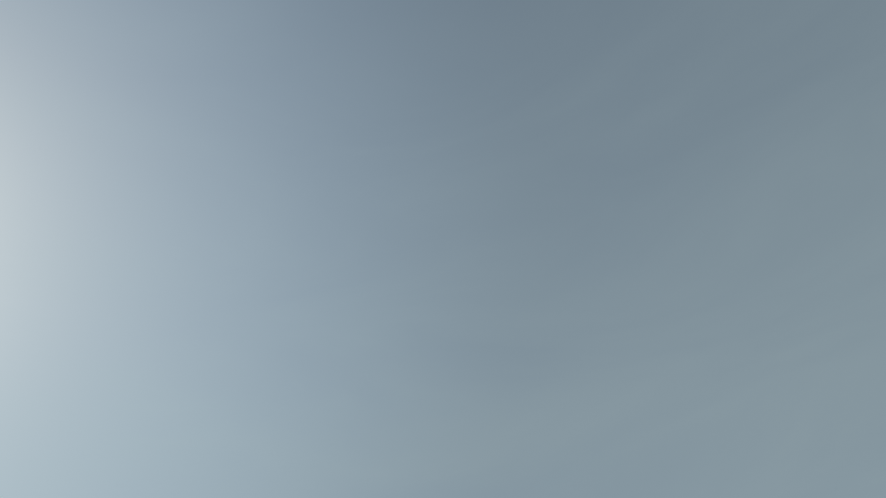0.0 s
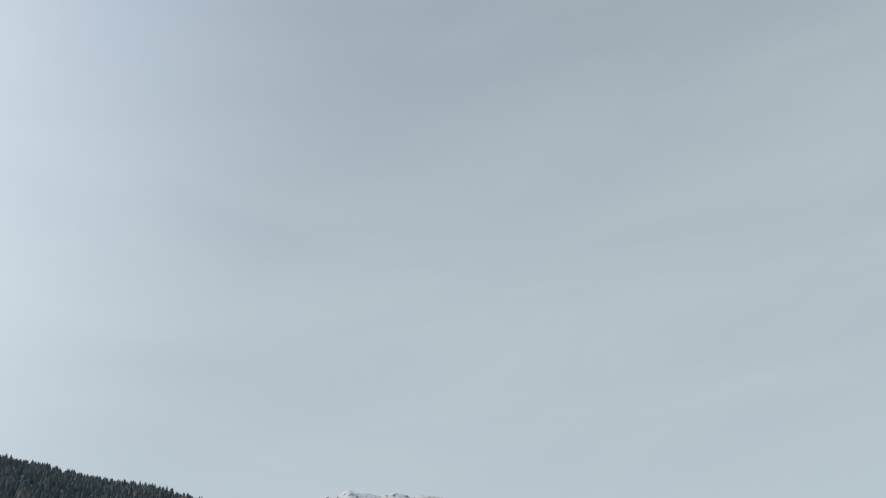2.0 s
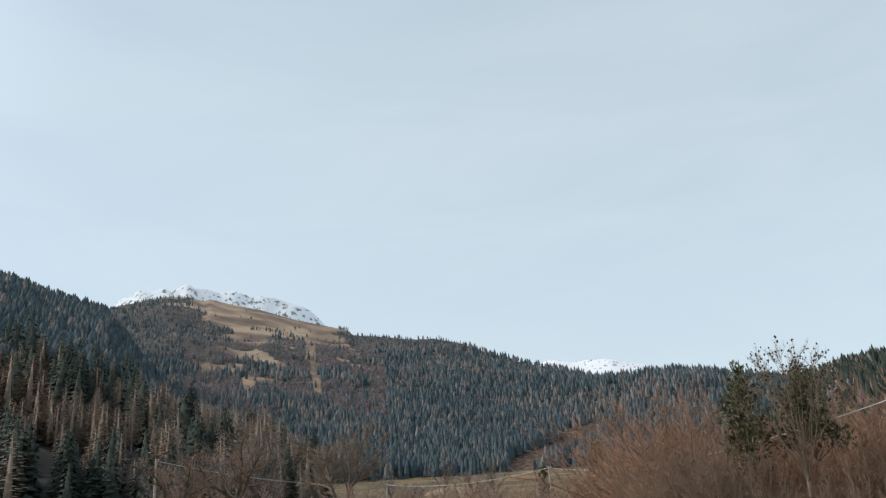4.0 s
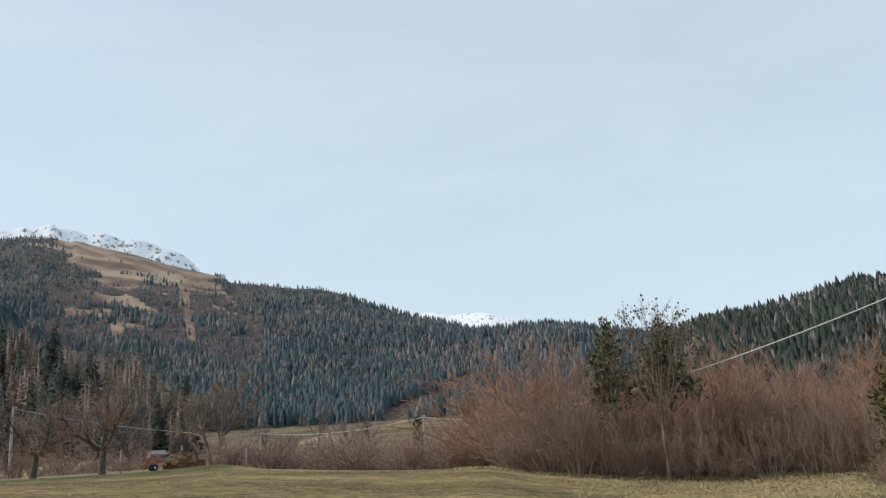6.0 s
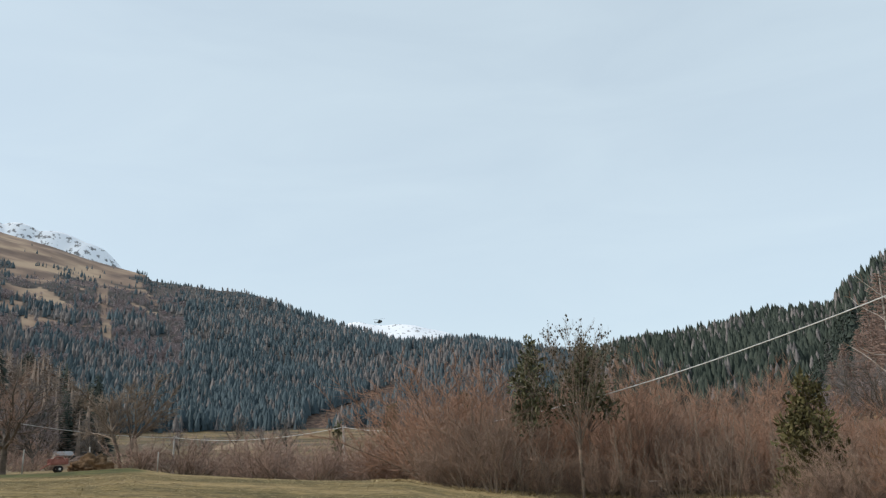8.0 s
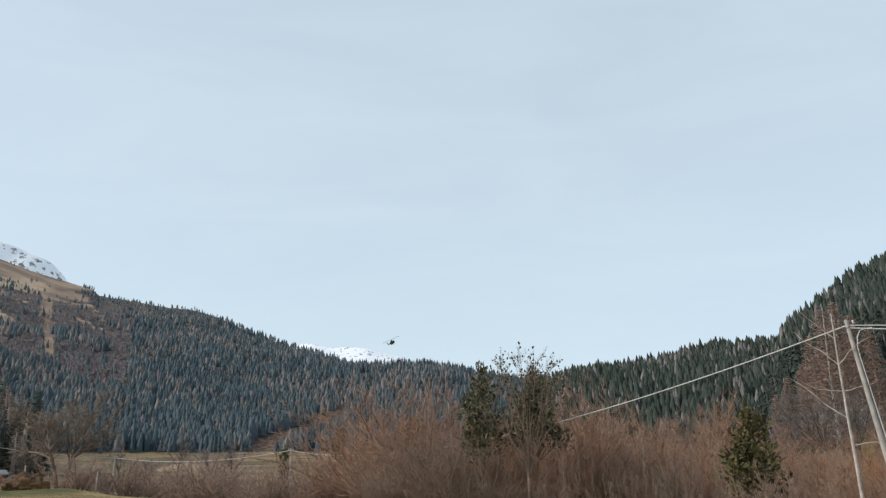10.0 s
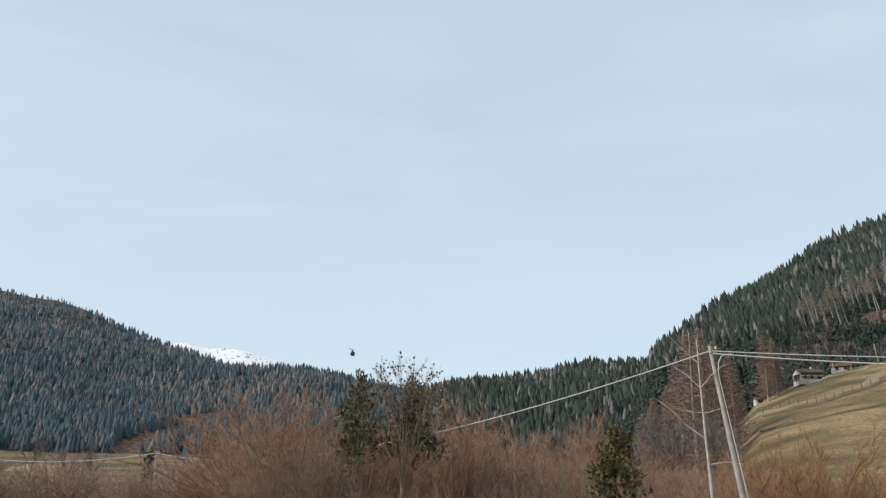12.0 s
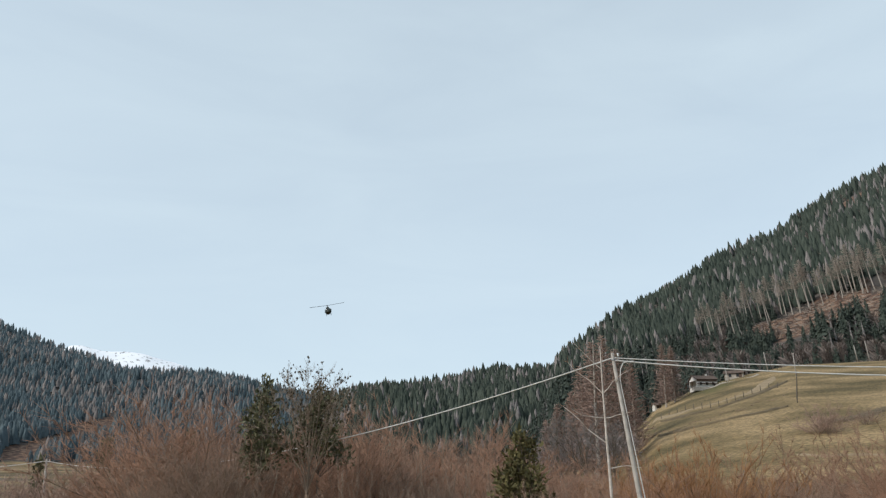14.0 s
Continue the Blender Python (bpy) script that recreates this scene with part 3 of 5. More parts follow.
def sow(zone_num, az0, az1, r0, r1, count, seed, tall, brown, leaf, names, detail=14, lean=0.0, girth=0.2, tiers=(4, 4)):
    """Sow a hillside: spruce, with larch and bare hardwood in stands."""
    (az, r, x, y, z, el), rs = spots_on(zone_num, az0, az1, r0, r1, count, seed)
    keep = ~cleared(az, el, x, y)
    if zone_num == 2:
        al = alpine(az, el, x, y)
        keep &= (al < 0.5) | (rs.uniform(0, 1, len(az)) < 0.022 + 0.5 * (noise2(x, y, 0.02, 8) > 0.6) * (el < 13.4) + 0.8 * ((az < -27.5) & (el > 14.8)))
        block = (az > -1.2) & (az < 1) & (el > 2.4) & (el < 4.6)
        keep &= ~block | (rs.uniform(0, 1, len(az)) < 0.9)
    keep &= rs.uniform(0, 1, len(az)) < 0.68 + 0.55 * noise2(x, y, 0.07, seed + 6)
    n1 = noise2(x, y, 0.012, seed) * 0.6 + noise2(x, y, 0.045, seed + 1) * 0.4
    pickr = rs.uniform(0, 1, len(az))
    kind = np.where(pickr < brown * 3.2 * n1 ** 1.8, 1, 0)
    if zone_num == 2:
        hard = (noise2(x, y, 0.011, 9) > 0.33) & (az < -14.0) & (az > -28) & (el > 6.6 + 1.2 * noise2(x, y, 0.02, 3)) & (el < 12.5)
        kind = np.where(hard & (pickr < 0.85), 2, np.where((el < 5.2) & (pickr > 0.12), 0, kind))
    else:
        kind = np.where(pickr > 1 - leaf, 2, kind)
    if zone_num == 1 and brown > 0:
        stand_top = curve(az, [(-60, 13), (-46, 12.4), (-44, 11.9), (-38, 10.9), (-33, 8.9), (-28, 7.6), (-20, 5)]) + (noise2(x, y, 0.02, 4) - 0.5) * 1.2
        stand_share = np.where(noise2(x, y, 0.03, 14) > 0.4, 0.92, 0.5)
        kind = np.where((el < stand_top) & (el > stand_top - 6), np.where(pickr < stand_share, 1, 0), np.where(pickr < 0.1, 1, 0))
    h = tall * rs.uniform(0.5, 1.2, len(az)) * (0.72 + 0.5 * noise2(x, y, 0.03, seed + 3)) * np.where(kind == 2, 0.62, np.where(kind == 1, 0.95, 1))
    if zone_num == 2:
        h = h * np.where(el > 11.5, 0.72, 1)
    if zone_num == 4:
        h = h * np.where((az > 43.5) & (el < 9.6), 0.75, 1)
    sp = np.stack([x, y, z, h, rs.uniform(0, 6.28, len(az)), rs.normal(lean, 0.02, len(az)), rs.uniform(0.75, 1.35, len(az))], -1)
    if zone_num == 4:
        hem = (el < 9.4) & (az > 37.5) & (noise2(x, y, 0.06, 21) > 0.42)
        kind = np.where(hem & (pickr < 0.35), 2, kind)
        sp[:, 3] *= np.where(hem, 0.7, 1)
    if detail < 50:
        firs = [tier_conifer(*tiers, q, girth * (0.9 + 0.05 * q), 0.04) for q in range(6)]
        bare = [tier_conifer(*tiers, 20 + q, girth * 0.82, 0.14, 0.42, 0.7) for q in range(5)]
    else:
        firs = [blade_spruce(detail, q, True, girth, 0.75) for q in range(6)]
        bare = [blade_spruce(int(detail * 1.5), 20 + q, True, girth * 1.05, 0.1, 0.08, 0.3) for q in range(4)]
    if (keep & (kind == 0)).any():
        # far woods take the haze-tinted needles, the other hillsides plain green
        wood("spruce_wood", names + " spruce wood, dark blue-green", firs, sp[keep & (kind == 0)], SPRUCE_HAZY if zone_num == 2 or names == "western spur:" else SPRUCE_GREEN)
    if (keep & (kind == 1)).any():
        wood("larch_wood", names + " bare larches, pale grey-brown", bare, sp[keep & (kind == 1)], LARCH_WARM if zone_num == 1 and detail > 50 else LARCH)
    if (keep & (kind == 2)).any():
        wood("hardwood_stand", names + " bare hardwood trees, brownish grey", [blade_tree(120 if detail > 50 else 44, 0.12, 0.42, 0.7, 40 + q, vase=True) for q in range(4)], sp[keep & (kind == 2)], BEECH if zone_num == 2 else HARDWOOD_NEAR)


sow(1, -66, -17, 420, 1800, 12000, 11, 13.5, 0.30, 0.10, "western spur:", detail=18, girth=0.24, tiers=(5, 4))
sow(1, -36, -17, 245, 400, 40, 17, 23, 0.0, 0.0, "foot of the western spur:", detail=600, girth=0.18)
sow(1, -62, -17, 215, 470, 1150, 19, 20, 0.95, 0.15, "lower western spur:", detail=110, girth=0.2)
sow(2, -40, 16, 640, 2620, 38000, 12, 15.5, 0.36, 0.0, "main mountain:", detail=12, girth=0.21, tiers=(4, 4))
sow(3, 9, 36, 470, 1260, 8000, 13, 18, 0.22, 0.03, "northern ridge:", detail=22, girth=0.19, tiers=(6, 5))
sow(4, 28, 62, 318, 600, 3000, 15, 17.5, 0.14, 0.09, "lower eastern hillside:", detail=85, lean=-0.08, girth=0.19)
sow(4, 28, 62, 600, 1360, 9000, 14, 17, 0.17, 0.06, "eastern hillside:", detail=36, lean=-0.08, girth=0.185, tiers=(6, 5))


# ---- helpers for things ----
def thing(name, label, category, m, group=""):
    ob = new(name)
    ob.empty_display_size = 0.3
    ob.matrix_basis = m
    return tagged(ob, label, category, group)


def part(name, data, parent, material=None, label=""):
    """Links a mesh or a bmesh as one part under a thing or a part."""
    if isinstance(data, bmesh.types.BMesh):
        me = bpy.data.meshes.new(name)
        data.to_mesh(me)
        data.free()
    else:
        me = data
    if material and not me.materials:
        me.materials.append(material)
    ob = new(name, me)
    ob.parent = parent
    return tagged(ob, label)


def box(bm, cx, cy, cz, sx, sy, sz, bevel=0.0, turn=None):
    m = Matrix.Translation((cx, cy, cz)) @ (turn or Matrix.Identity(4)) @ Matrix.Diagonal((sx, sy, sz, 1))
    g = bmesh.ops.create_cube(bm, size=1.0, matrix=m)
    if bevel:
        edges = {e for v in g["verts"] for e in v.link_edges}
        bmesh.ops.bevel(bm, geom=list(edges), offset=bevel, segments=1, affect="EDGES")
    return bm


def loft(rings, cap=True):
    """A bmesh skin over rings of points with equal counts."""
    bm = bmesh.new()
    rows = [[bm.verts.new(p) for p in ring] for ring in rings]
    n = len(rows[0])
    for a, b in zip(rows, rows[1:]):
        for i in range(n):
            bm.faces.new((a[i], a[(i + 1) % n], b[(i + 1) % n], b[i]))
    if cap:
        bm.faces.new(list(reversed(rows[0])))
        bm.faces.new(rows[-1])
    for f in bm.faces:
        f.smooth = True
    return bm


def ring(c, axis_x, axis_y, rx, ry, n=12):
    c, ax, ay = Vector(c), Vector(axis_x), Vector(axis_y)
    return [c + ax * rx * math.cos(6.28318 * i / n) + ay * ry * math.sin(6.28318 * i / n) for i in range(n)]


def tube_mesh(name, segs, sides, material):
    """Tapered open tubes from rows of start, end and two radii."""
    s = np.array(segs, float)
    p0, p1, r0, r1 = s[:, 0:3], s[:, 3:6], s[:, 6], s[:, 7]
    d = p1 - p0
    d /= np.maximum(np.linalg.norm(d, axis=1), 1e-6)[:, None]
    ref = np.where(np.abs(d[:, 2:3]) > 0.9, np.array([[1.0, 0, 0]]), np.array([[0, 0, 1.0]]))
    u = np.cross(d, ref)
    u /= np.linalg.norm(u, axis=1)[:, None]
    w = np.cross(d, u)
    a = np.arange(sides) * 2 * np.pi / sides
    off = u[:, None] * np.cos(a)[None, :, None] + w[:, None] * np.sin(a)[None, :, None]
    v = np.concatenate([p0[:, None] + off * r0[:, None, None], p1[:, None] + off * r1[:, None, None]], 1)
    i = np.arange(sides)
    q = np.stack([i, (i + 1) % sides, sides + (i + 1) % sides, sides + i], -1)
    f = (q[None] + (np.arange(len(s)) * 2 * sides)[:, None, None]).reshape(-1, 4)
    me = quick_mesh(name, v.reshape(-1, 3), f.ravel(), np.arange(len(f)) * 4, material)
    me.polygons.foreach_set("use_smooth", np.ones(len(f), bool))
    return me


def limb(rs, out, p, d, length, radius, steps, wander, lift, tip=0.35):
    """A bending limb; returns points along it with their directions."""
    p, d = np.array(p, float), np.array(d, float)
    track = []
    for i in range(steps):
        q = p + d * length / steps
        ra, rb = radius * (1 - (1 - tip) * i / steps), radius * (1 - (1 - tip) * (i + 1) / steps)
        out.append((*p, *q, ra, rb))
        track.append((q, d.copy(), rb))
        p = q
        d = d + rs.normal(0, wander, 3) + np.array([0, 0, lift])
        d /= np.linalg.norm(d)
    return track


def aside(rs, d, angle):
    """A direction that leaves d by an angle."""
    r = rs.normal(0, 1, 3)
    r -= d * (r @ d)
    r /= np.linalg.norm(r)
    return d * math.cos(angle) + r * math.sin(angle)


def toss(rs, up):
    """A random direction that leans upwards."""
    d = rs.normal(0, 1, 3)
    d /= np.linalg.norm(d)
    d[2] += up
    return d / np.linalg.norm(d)


def fitted(height, *lists):
    """Scale limbs so that the highest twigs just reach the height."""
    tops = np.array([g[5] for part_list in lists for g in part_list])
    k = height / (0.5 * (np.percentile(tops, 99.3) + tops.max()))
    return [[tuple(q * k for q in g[:6]) + g[6:] for g in part_list] for part_list in lists]


def spike_mesh(name, segs, material):
    """Fine twigs as slim three-sided spikes from rows of start, end and two radii."""
    q = np.array(segs, float)
    p0, p1, r0 = q[:, 0:3], q[:, 3:6], q[:, 6]
    d = p1 - p0
    d /= np.maximum(np.linalg.norm(d, axis=1), 1e-6)[:, None]
    ref = np.where(np.abs(d[:, 2:3]) > 0.9, np.array([[1.0, 0, 0]]), np.array([[0, 0, 1.0]]))
    u = np.cross(d, ref)
    u /= np.linalg.norm(u, axis=1)[:, None]
    w = np.cross(d, u)
    a = np.arange(3) * 2 * np.pi / 3
    off = (u[:, None] * np.cos(a)[None, :, None] + w[:, None] * np.sin(a)[None, :, None]) * r0[:, None, None]
    v = np.concatenate([p0[:, None] + off, p1[:, None]], 1)
    f = (np.array([(0, 1, 3), (1, 2, 3), (2, 0, 3)])[None] + (np.arange(len(q)) * 4)[:, None, None]).reshape(-1, 3)
    return quick_mesh(name, v.reshape(-1, 3), f.ravel(), np.arange(len(f)) * 3, material)


def shrub_meshes(seed, stems, height, spread, twig_r, sides, twigs, up):
    """Stems, side shoots and fine twigs of a many-stemmed bare shrub."""
    rs = np.random.RandomState(seed)
    thick, thin, fine = [], [], []
    for i in range(stems):
        a, q = rs.uniform(0, 6.283), rs.uniform(0, 1) ** 0.6
        tilt = spread * q
        d = np.array([math.cos(a) * math.sin(tilt), math.sin(a) * math.sin(tilt), math.cos(tilt)])
        L = height * (rs.uniform(0.8, 0.95) if rs.uniform() < 0.7 else rs.uniform(0.4, 0.7)) * (1 - 0.1 * q)
        track = limb(rs, thick, (0.8 * math.cos(a) * q, 0.8 * math.sin(a) * q, -0.1), d, L, rs.uniform(0.012, 0.032), 5, 0.10, 0.015)
        for j in range(sides):
            t, td, tr = track[min(4, 1 + int(0.5 + j * 3.5 / sides))]
            b = td * 0.9 + toss(rs, up) * 0.85
            sub = limb(rs, thin, t - td * rs.uniform(0, L / 5), b / np.linalg.norm(b), rs.uniform(0.5, 1.2) * (height / 4.5) ** 0.6, twig_r * 1.15, 2, 0.13, 0.06)
            for m in range(twigs):
                st, sd, sr = sub[m % 2]
                b = sd * 1.1 + toss(rs, up) * 0.8
                limb(rs, fine, st - sd * rs.uniform(0, 0.06) * height, b / np.linalg.norm(b), rs.uniform(0.22, 0.62) * (height / 4.5) ** 0.6, twig_r, 1, 0, 0)
    return fitted(height, thick, thin, fine)


def make_shrub(name, label, m, seed, twig_mat, stems=15, height=4.5, spread=0.62, twig_r=0.0095, sides=8, twigs=14, group="bare shrubs of the thicket", up=0.35):
    thick, thin, fine = shrub_meshes(seed, stems, height, spread, twig_r, sides, twigs, up)
    ob = thing(name, label, "shrub", m, group)
    tagged(part("stem_clump", tube_mesh("stem_clump", thick, 4, STEM), ob), kind="stuff")
    tagged(part("shoot_clump", tube_mesh("shoot_clump", thin, 3, twig_mat), ob), kind="stuff")
    tagged(part("twig_crown", spike_mesh("twig_crown", fine, twig_mat), ob), kind="stuff")
    return ob


def stand(az, r, scale=1.0, turn=0.0, sink=0.05, tilt=0.0):
    """A pose on the ground at a bearing and a distance."""
    p = polar(az, r, ground_z(az, r) - sink)
    return Matrix.LocRotScale(p, Euler((0, tilt, radians(turn))), (scale, scale, scale))


def bare_tree(name, label, m, seed, height, trunk_r, fork, spread, depth_twigs, bark, twig_mat, trunks=1, category="tree", wood_lift=0.06, twig_r=0.008, leaves=0, group=""):
    """A bare tree: trunk, forking limbs and a crown of twigs, with a few dead leaves if wanted."""
    rs = np.random.RandomState(seed)
    ob = thing(name, label, category, m, group)
    stem, limbs, thin, ends = [], [], [], []
    tops = []
    for k in range(trunks):
        a = 6.283 * k / trunks + 0.7
        tilt = 0.0 if trunks == 1 else 0.2
        d = np.array([math.cos(a) * tilt, math.sin(a) * tilt, 1.0])
        d /= np.linalg.norm(d)
        b = (0, 0, -0.2) if trunks == 1 else (0.15 * math.cos(a), 0.15 * math.sin(a), -0.2)
        stem.append((*b, *(np.array(b) + d * 0.45), trunk_r * 1.35, trunk_r))
        tr = limb(rs, stem, np.array(b) + d * 0.45, d, height * fork, trunk_r, 4, 0.05, 0.02, 0.75)
        tops += [tr[-1], tr[-1], tr[-1], tr[-2], tr[-2], tr[-3] if fork > 0.3 else tr[-2]]
    for t, d, r in tops:
        main = limb(rs, limbs, t, aside(rs, d, rs.uniform(0.25, spread)), height * (1 - fork) * rs.uniform(0.55, 0.82), r * 0.62, 5, 0.12, wood_lift)
        for i, (q, qd, qr) in enumerate(main):
            for j in range(3):
                b = aside(rs, qd, rs.uniform(0.4, 0.95))
                sub = limb(rs, limbs, q, b, height * (1 - fork) * rs.uniform(0.18, 0.36) * (1.15 - 0.12 * i), max(qr * 0.5, twig_r * 1.6), 3, 0.15, wood_lift)
                for s, sd, sr in sub:
                    for _ in range(depth_twigs):
                        e = limb(rs, thin, s - sd * rs.uniform(0, 0.1), aside(rs, sd, rs.uniform(0.3, 0.9)), height * rs.uniform(0.035, 0.085), twig_r, 1, 0.18, wood_lift)
                        ends.append(e[-1][0])
    old = thin[0][5]
    stem, limbs, thin = fitted(height, stem, limbs, thin)
    k = thin[0][5] / old
    ends = [e * k for e in ends]
    part("trunk", tube_mesh("trunk", stem, 8, bark), ob)
    part("limb_crown", tube_mesh("limb_crown", limbs, 5, bark), ob)
    tagged(part("twig_crown", tube_mesh("twig_crown", thin, 3, twig_mat), ob), kind="stuff")
    if leaves:
        ends = sorted(ends, key=lambda e: -e[2])[:len(ends) // 2]
        v, f = [], []
        for _ in range(leaves):
            c = ends[rs.randint(len(ends))] + rs.normal(0, 0.04, 3)
            s = rs.uniform(0.035, 0.075)
            o = len(v)
            v += [c + np.array(q) * s * rs.uniform(0.7, 1.3) for q in ((1, 0, 0), (-1, 0, 0), (0, 1, 0), (0, -1, 0), (0, 0, 1.2), (0, 0, -1.2))]
            f += [(o + x, o + y, o + z) for x, y, z in ((0, 2, 4), (2, 1, 4), (1, 3, 4), (3, 0, 4), (2, 0, 5), (1, 2, 5), (3, 1, 5), (0, 3, 5))]
        part("leaf_crown", mesh_from("leaf_crown", v, f, [LEAF]), ob, label="dark clusters of dead leaves")
    return ob


def leafy_tree(name, label, m, seed, height, clumps, needle, blades=150, size=0.13):
    """An evergreen of leaf masses: each clump (x, y, z, radius) is a cloud of small blades round the boughs."""
    rs = np.random.RandomState(seed)
    ob = thing(name, label, "tree", m)
    wood_segs = []
    limb(rs, wood_segs, (0, 0, -0.2), np.array([0, 0, 1.0]), height * 0.9, 0.12, 6, 0.04, 0.03, 0.2)
    v, f = [], []
    for cx, cy, cz, cr in clumps:
        limb(rs, wood_segs, (0, 0, cz * 0.75), np.array([cx, cy, cz * 0.25 + 0.01]) / max(0.1, math.sqrt(cx * cx + cy * cy + cz * cz * 0.06)), math.sqrt(cx * cx + cy * cy + cz * cz * 0.06), 0.03, 3, 0.05, 0.0)
        for _ in range(int(blades * (cr / 0.6) ** 2)):
            d = rs.normal(0, 1, 3)
            d /= np.linalg.norm(d)
            p = np.array([cx, cy, cz]) + d * cr * rs.uniform(0.35, 1.12) * np.array([1, 1, 1.15])
            a, b = rs.normal(0, 1, 3), rs.normal(0, 1, 3)
            q = size * rs.uniform(0.6, 1.5)
            a = (a / np.linalg.norm(a) + d * 0.8 + np.array([0, 0, 0.5])) * q
            b = b / np.linalg.norm(b) * q * 0.5
            o = len(v)
            v += [tuple(p - b), tuple(p + b), tuple(p + a), tuple(p + a * 0.3 - b + d * q * 0.3)]
            f += [(o, o + 1, o + 2), (o, o + 2, o + 3)]
    part("trunk", tube_mesh("trunk", wood_segs, 6, BARK), ob)
    part("crown", mesh_from("crown", v, f, [needle]), ob)
    return ob


def clump_column(seed, height, low, width, n, shape):
    """Clumps that fill an uneven column or cone."""
    rs = np.random.RandomState(seed)
    out = []
    for i in range(n):
        t = (i + rs.uniform(0, 1)) / n
        w = width * ((1 - t) ** shape) + 0.08
        a, q = rs.uniform(0, 6.283), rs.uniform(0.2, 1) * w
        out.append((q * math.cos(a), q * math.sin(a), low + (height - low) * t, (0.28 + 0.28 * w) * rs.uniform(0.7, 1.2)))
    return out


# ---- utility poles and cables ----
def utility_pole(label, m, height, r, arm_side, base_height=0.0):
    ob = thing("utility_pole", label, "utility pole", m, "poles of the cable line")
    rings = [ring((0, 0, z), (1, 0, 0), (0, 1, 0), q, q, 12) for z, q in ((-0.4, r * 1.25), (0.3, r * 1.2), (height * 0.5, r), (height - 0.06, r * 0.72), (height, r * 0.6))]
    part("pole", loft(rings), ob, POLE_WOOD)
    hook = [(0, 0, height - 0.28, arm_side * 0.22, 0, height - 0.3, 0.02, 0.02), (arm_side * 0.22, 0, height - 0.3, arm_side * 0.22, 0, height - 0.18, 0.018, 0.018)]
    part("hook", tube_mesh("hook", hook, 6, STEEL), ob, label="bent steel hook")
    part("insulator", loft([ring((arm_side * 0.22, 0, height - 0.18 + z), (1, 0, 0), (0, 1, 0), q, q, 8) for z, q in ((0, 0.03), (0.03, 0.05), (0.07, 0.035), (0.1, 0.045), (0.13, 0.02))]), ob, PORCELAIN)
    part("band", loft([ring((0, 0, height - 0.32 + z), (1, 0, 0), (0, 1, 0), r * 0.85, r * 0.85, 12) for z in (0, 0.07)]), ob, STEEL)
    return ob


def pole_at(az, r, top_el, rad, label, side, tilt=0.0):
    g = ground_z(az, r)
    top = EYE + r * math.tan(radians(top_el))
    m = Matrix.LocRotScale(polar(az, r, g), Euler((0, tilt, radians(-az))), None)
    ob = utility_pole(label, m, (top - g) / math.cos(tilt), rad, side)
    return m @ Vector((0, 0, (top - g) / math.cos(tilt) - 0.2))


NEAR_TOP = pole_at(36.25, 33.0, 9.95, 0.09, "tall weathered grey wooden pole among orange shrubs", 1, -0.115)
FAR_TOP = pole_at(-2.93, 85.0, 2.95, 0.12, "slim pale pole beyond the thicket", 1, -0.04)
THIRD_TOP = pole_at(-14.3, 104.0, 2.52, 0.11, "slim pale pole among valley hedges", 1)
FOURTH_TOP = pole_at(-29.5, 86.0, 4.9, 0.12, "slim pale pole at the foot of the spur", 1)
EAST_TOP = pole_at(70.0, 40.0, 6.6, 0.125, "weathered wooden pole on the lower pasture", -1)


def cable(a, b, sag, r, label):
    n = 40
    pts = []
    for i in range(n + 1):
        t = i / n
        p = Vector(a).lerp(Vector(b), t)
        p.z -= 4 * sag * t * (1 - t)
        pts.append(p)
    segs = [(*p, *q, r, r) for p, q in zip(pts, pts[1:])]
    return tagged(new("cable", tube_mesh("cable", segs, 6, CABLE)), label, "cable", "overhead cables")


cable(NEAR_TOP, FAR_TOP, 2.1, 0.026, "pale overhead cable sagging over the brown thicket")
cable(FAR_TOP, THIRD_TOP, 0.75, 0.03, "pale overhead cable sagging above valley hedges")
cable(THIRD_TOP, FOURTH_TOP, 0.75, 0.03, "pale overhead cable behind the fruit trees")
cable(NEAR_TOP, EAST_TOP, 0.35, 0.022, "pale overhead wire towards the pasture")
cable(NEAR_TOP - Vector((0, 0, 0.1)), EAST_TOP - Vector((0, 0, 0.25)), 0.5, 0.028, "thick pale overhead wire towards the pasture")
# the loop that drops from the thick wire and runs down along the pole
foot_pt = polar(36.25, 33.0, ground_z(36.25, 33.0) + 1.0)
side_dir = (EAST_TOP - NEAR_TOP).normalized()
loop = []
prev = NEAR_TOP + side_dir * 0.8 - Vector((0, 0, 0.13))
for i in range(1, 21):
    t = i / 20
    down = min(1.0, 0.02 + 0.98 * max(0.0, t - 0.12) / 0.88) if t > 0.12 else 0.02 * t / 0.12
    q = NEAR_TOP.lerp(foot_pt, down) + side_dir * (0.11 + 0.69 * max(0.0, 1 - t / 0.22) ** 1.6) - Vector((0, 0, 0.1))
    loop.append((*prev, *q, 0.02, 0.02))
    prev = q
tagged(new("down_lead", tube_mesh("down_lead", loop, 6, CABLE)), "pale cable looping down along the wooden pole", "cable", "overhead cables")


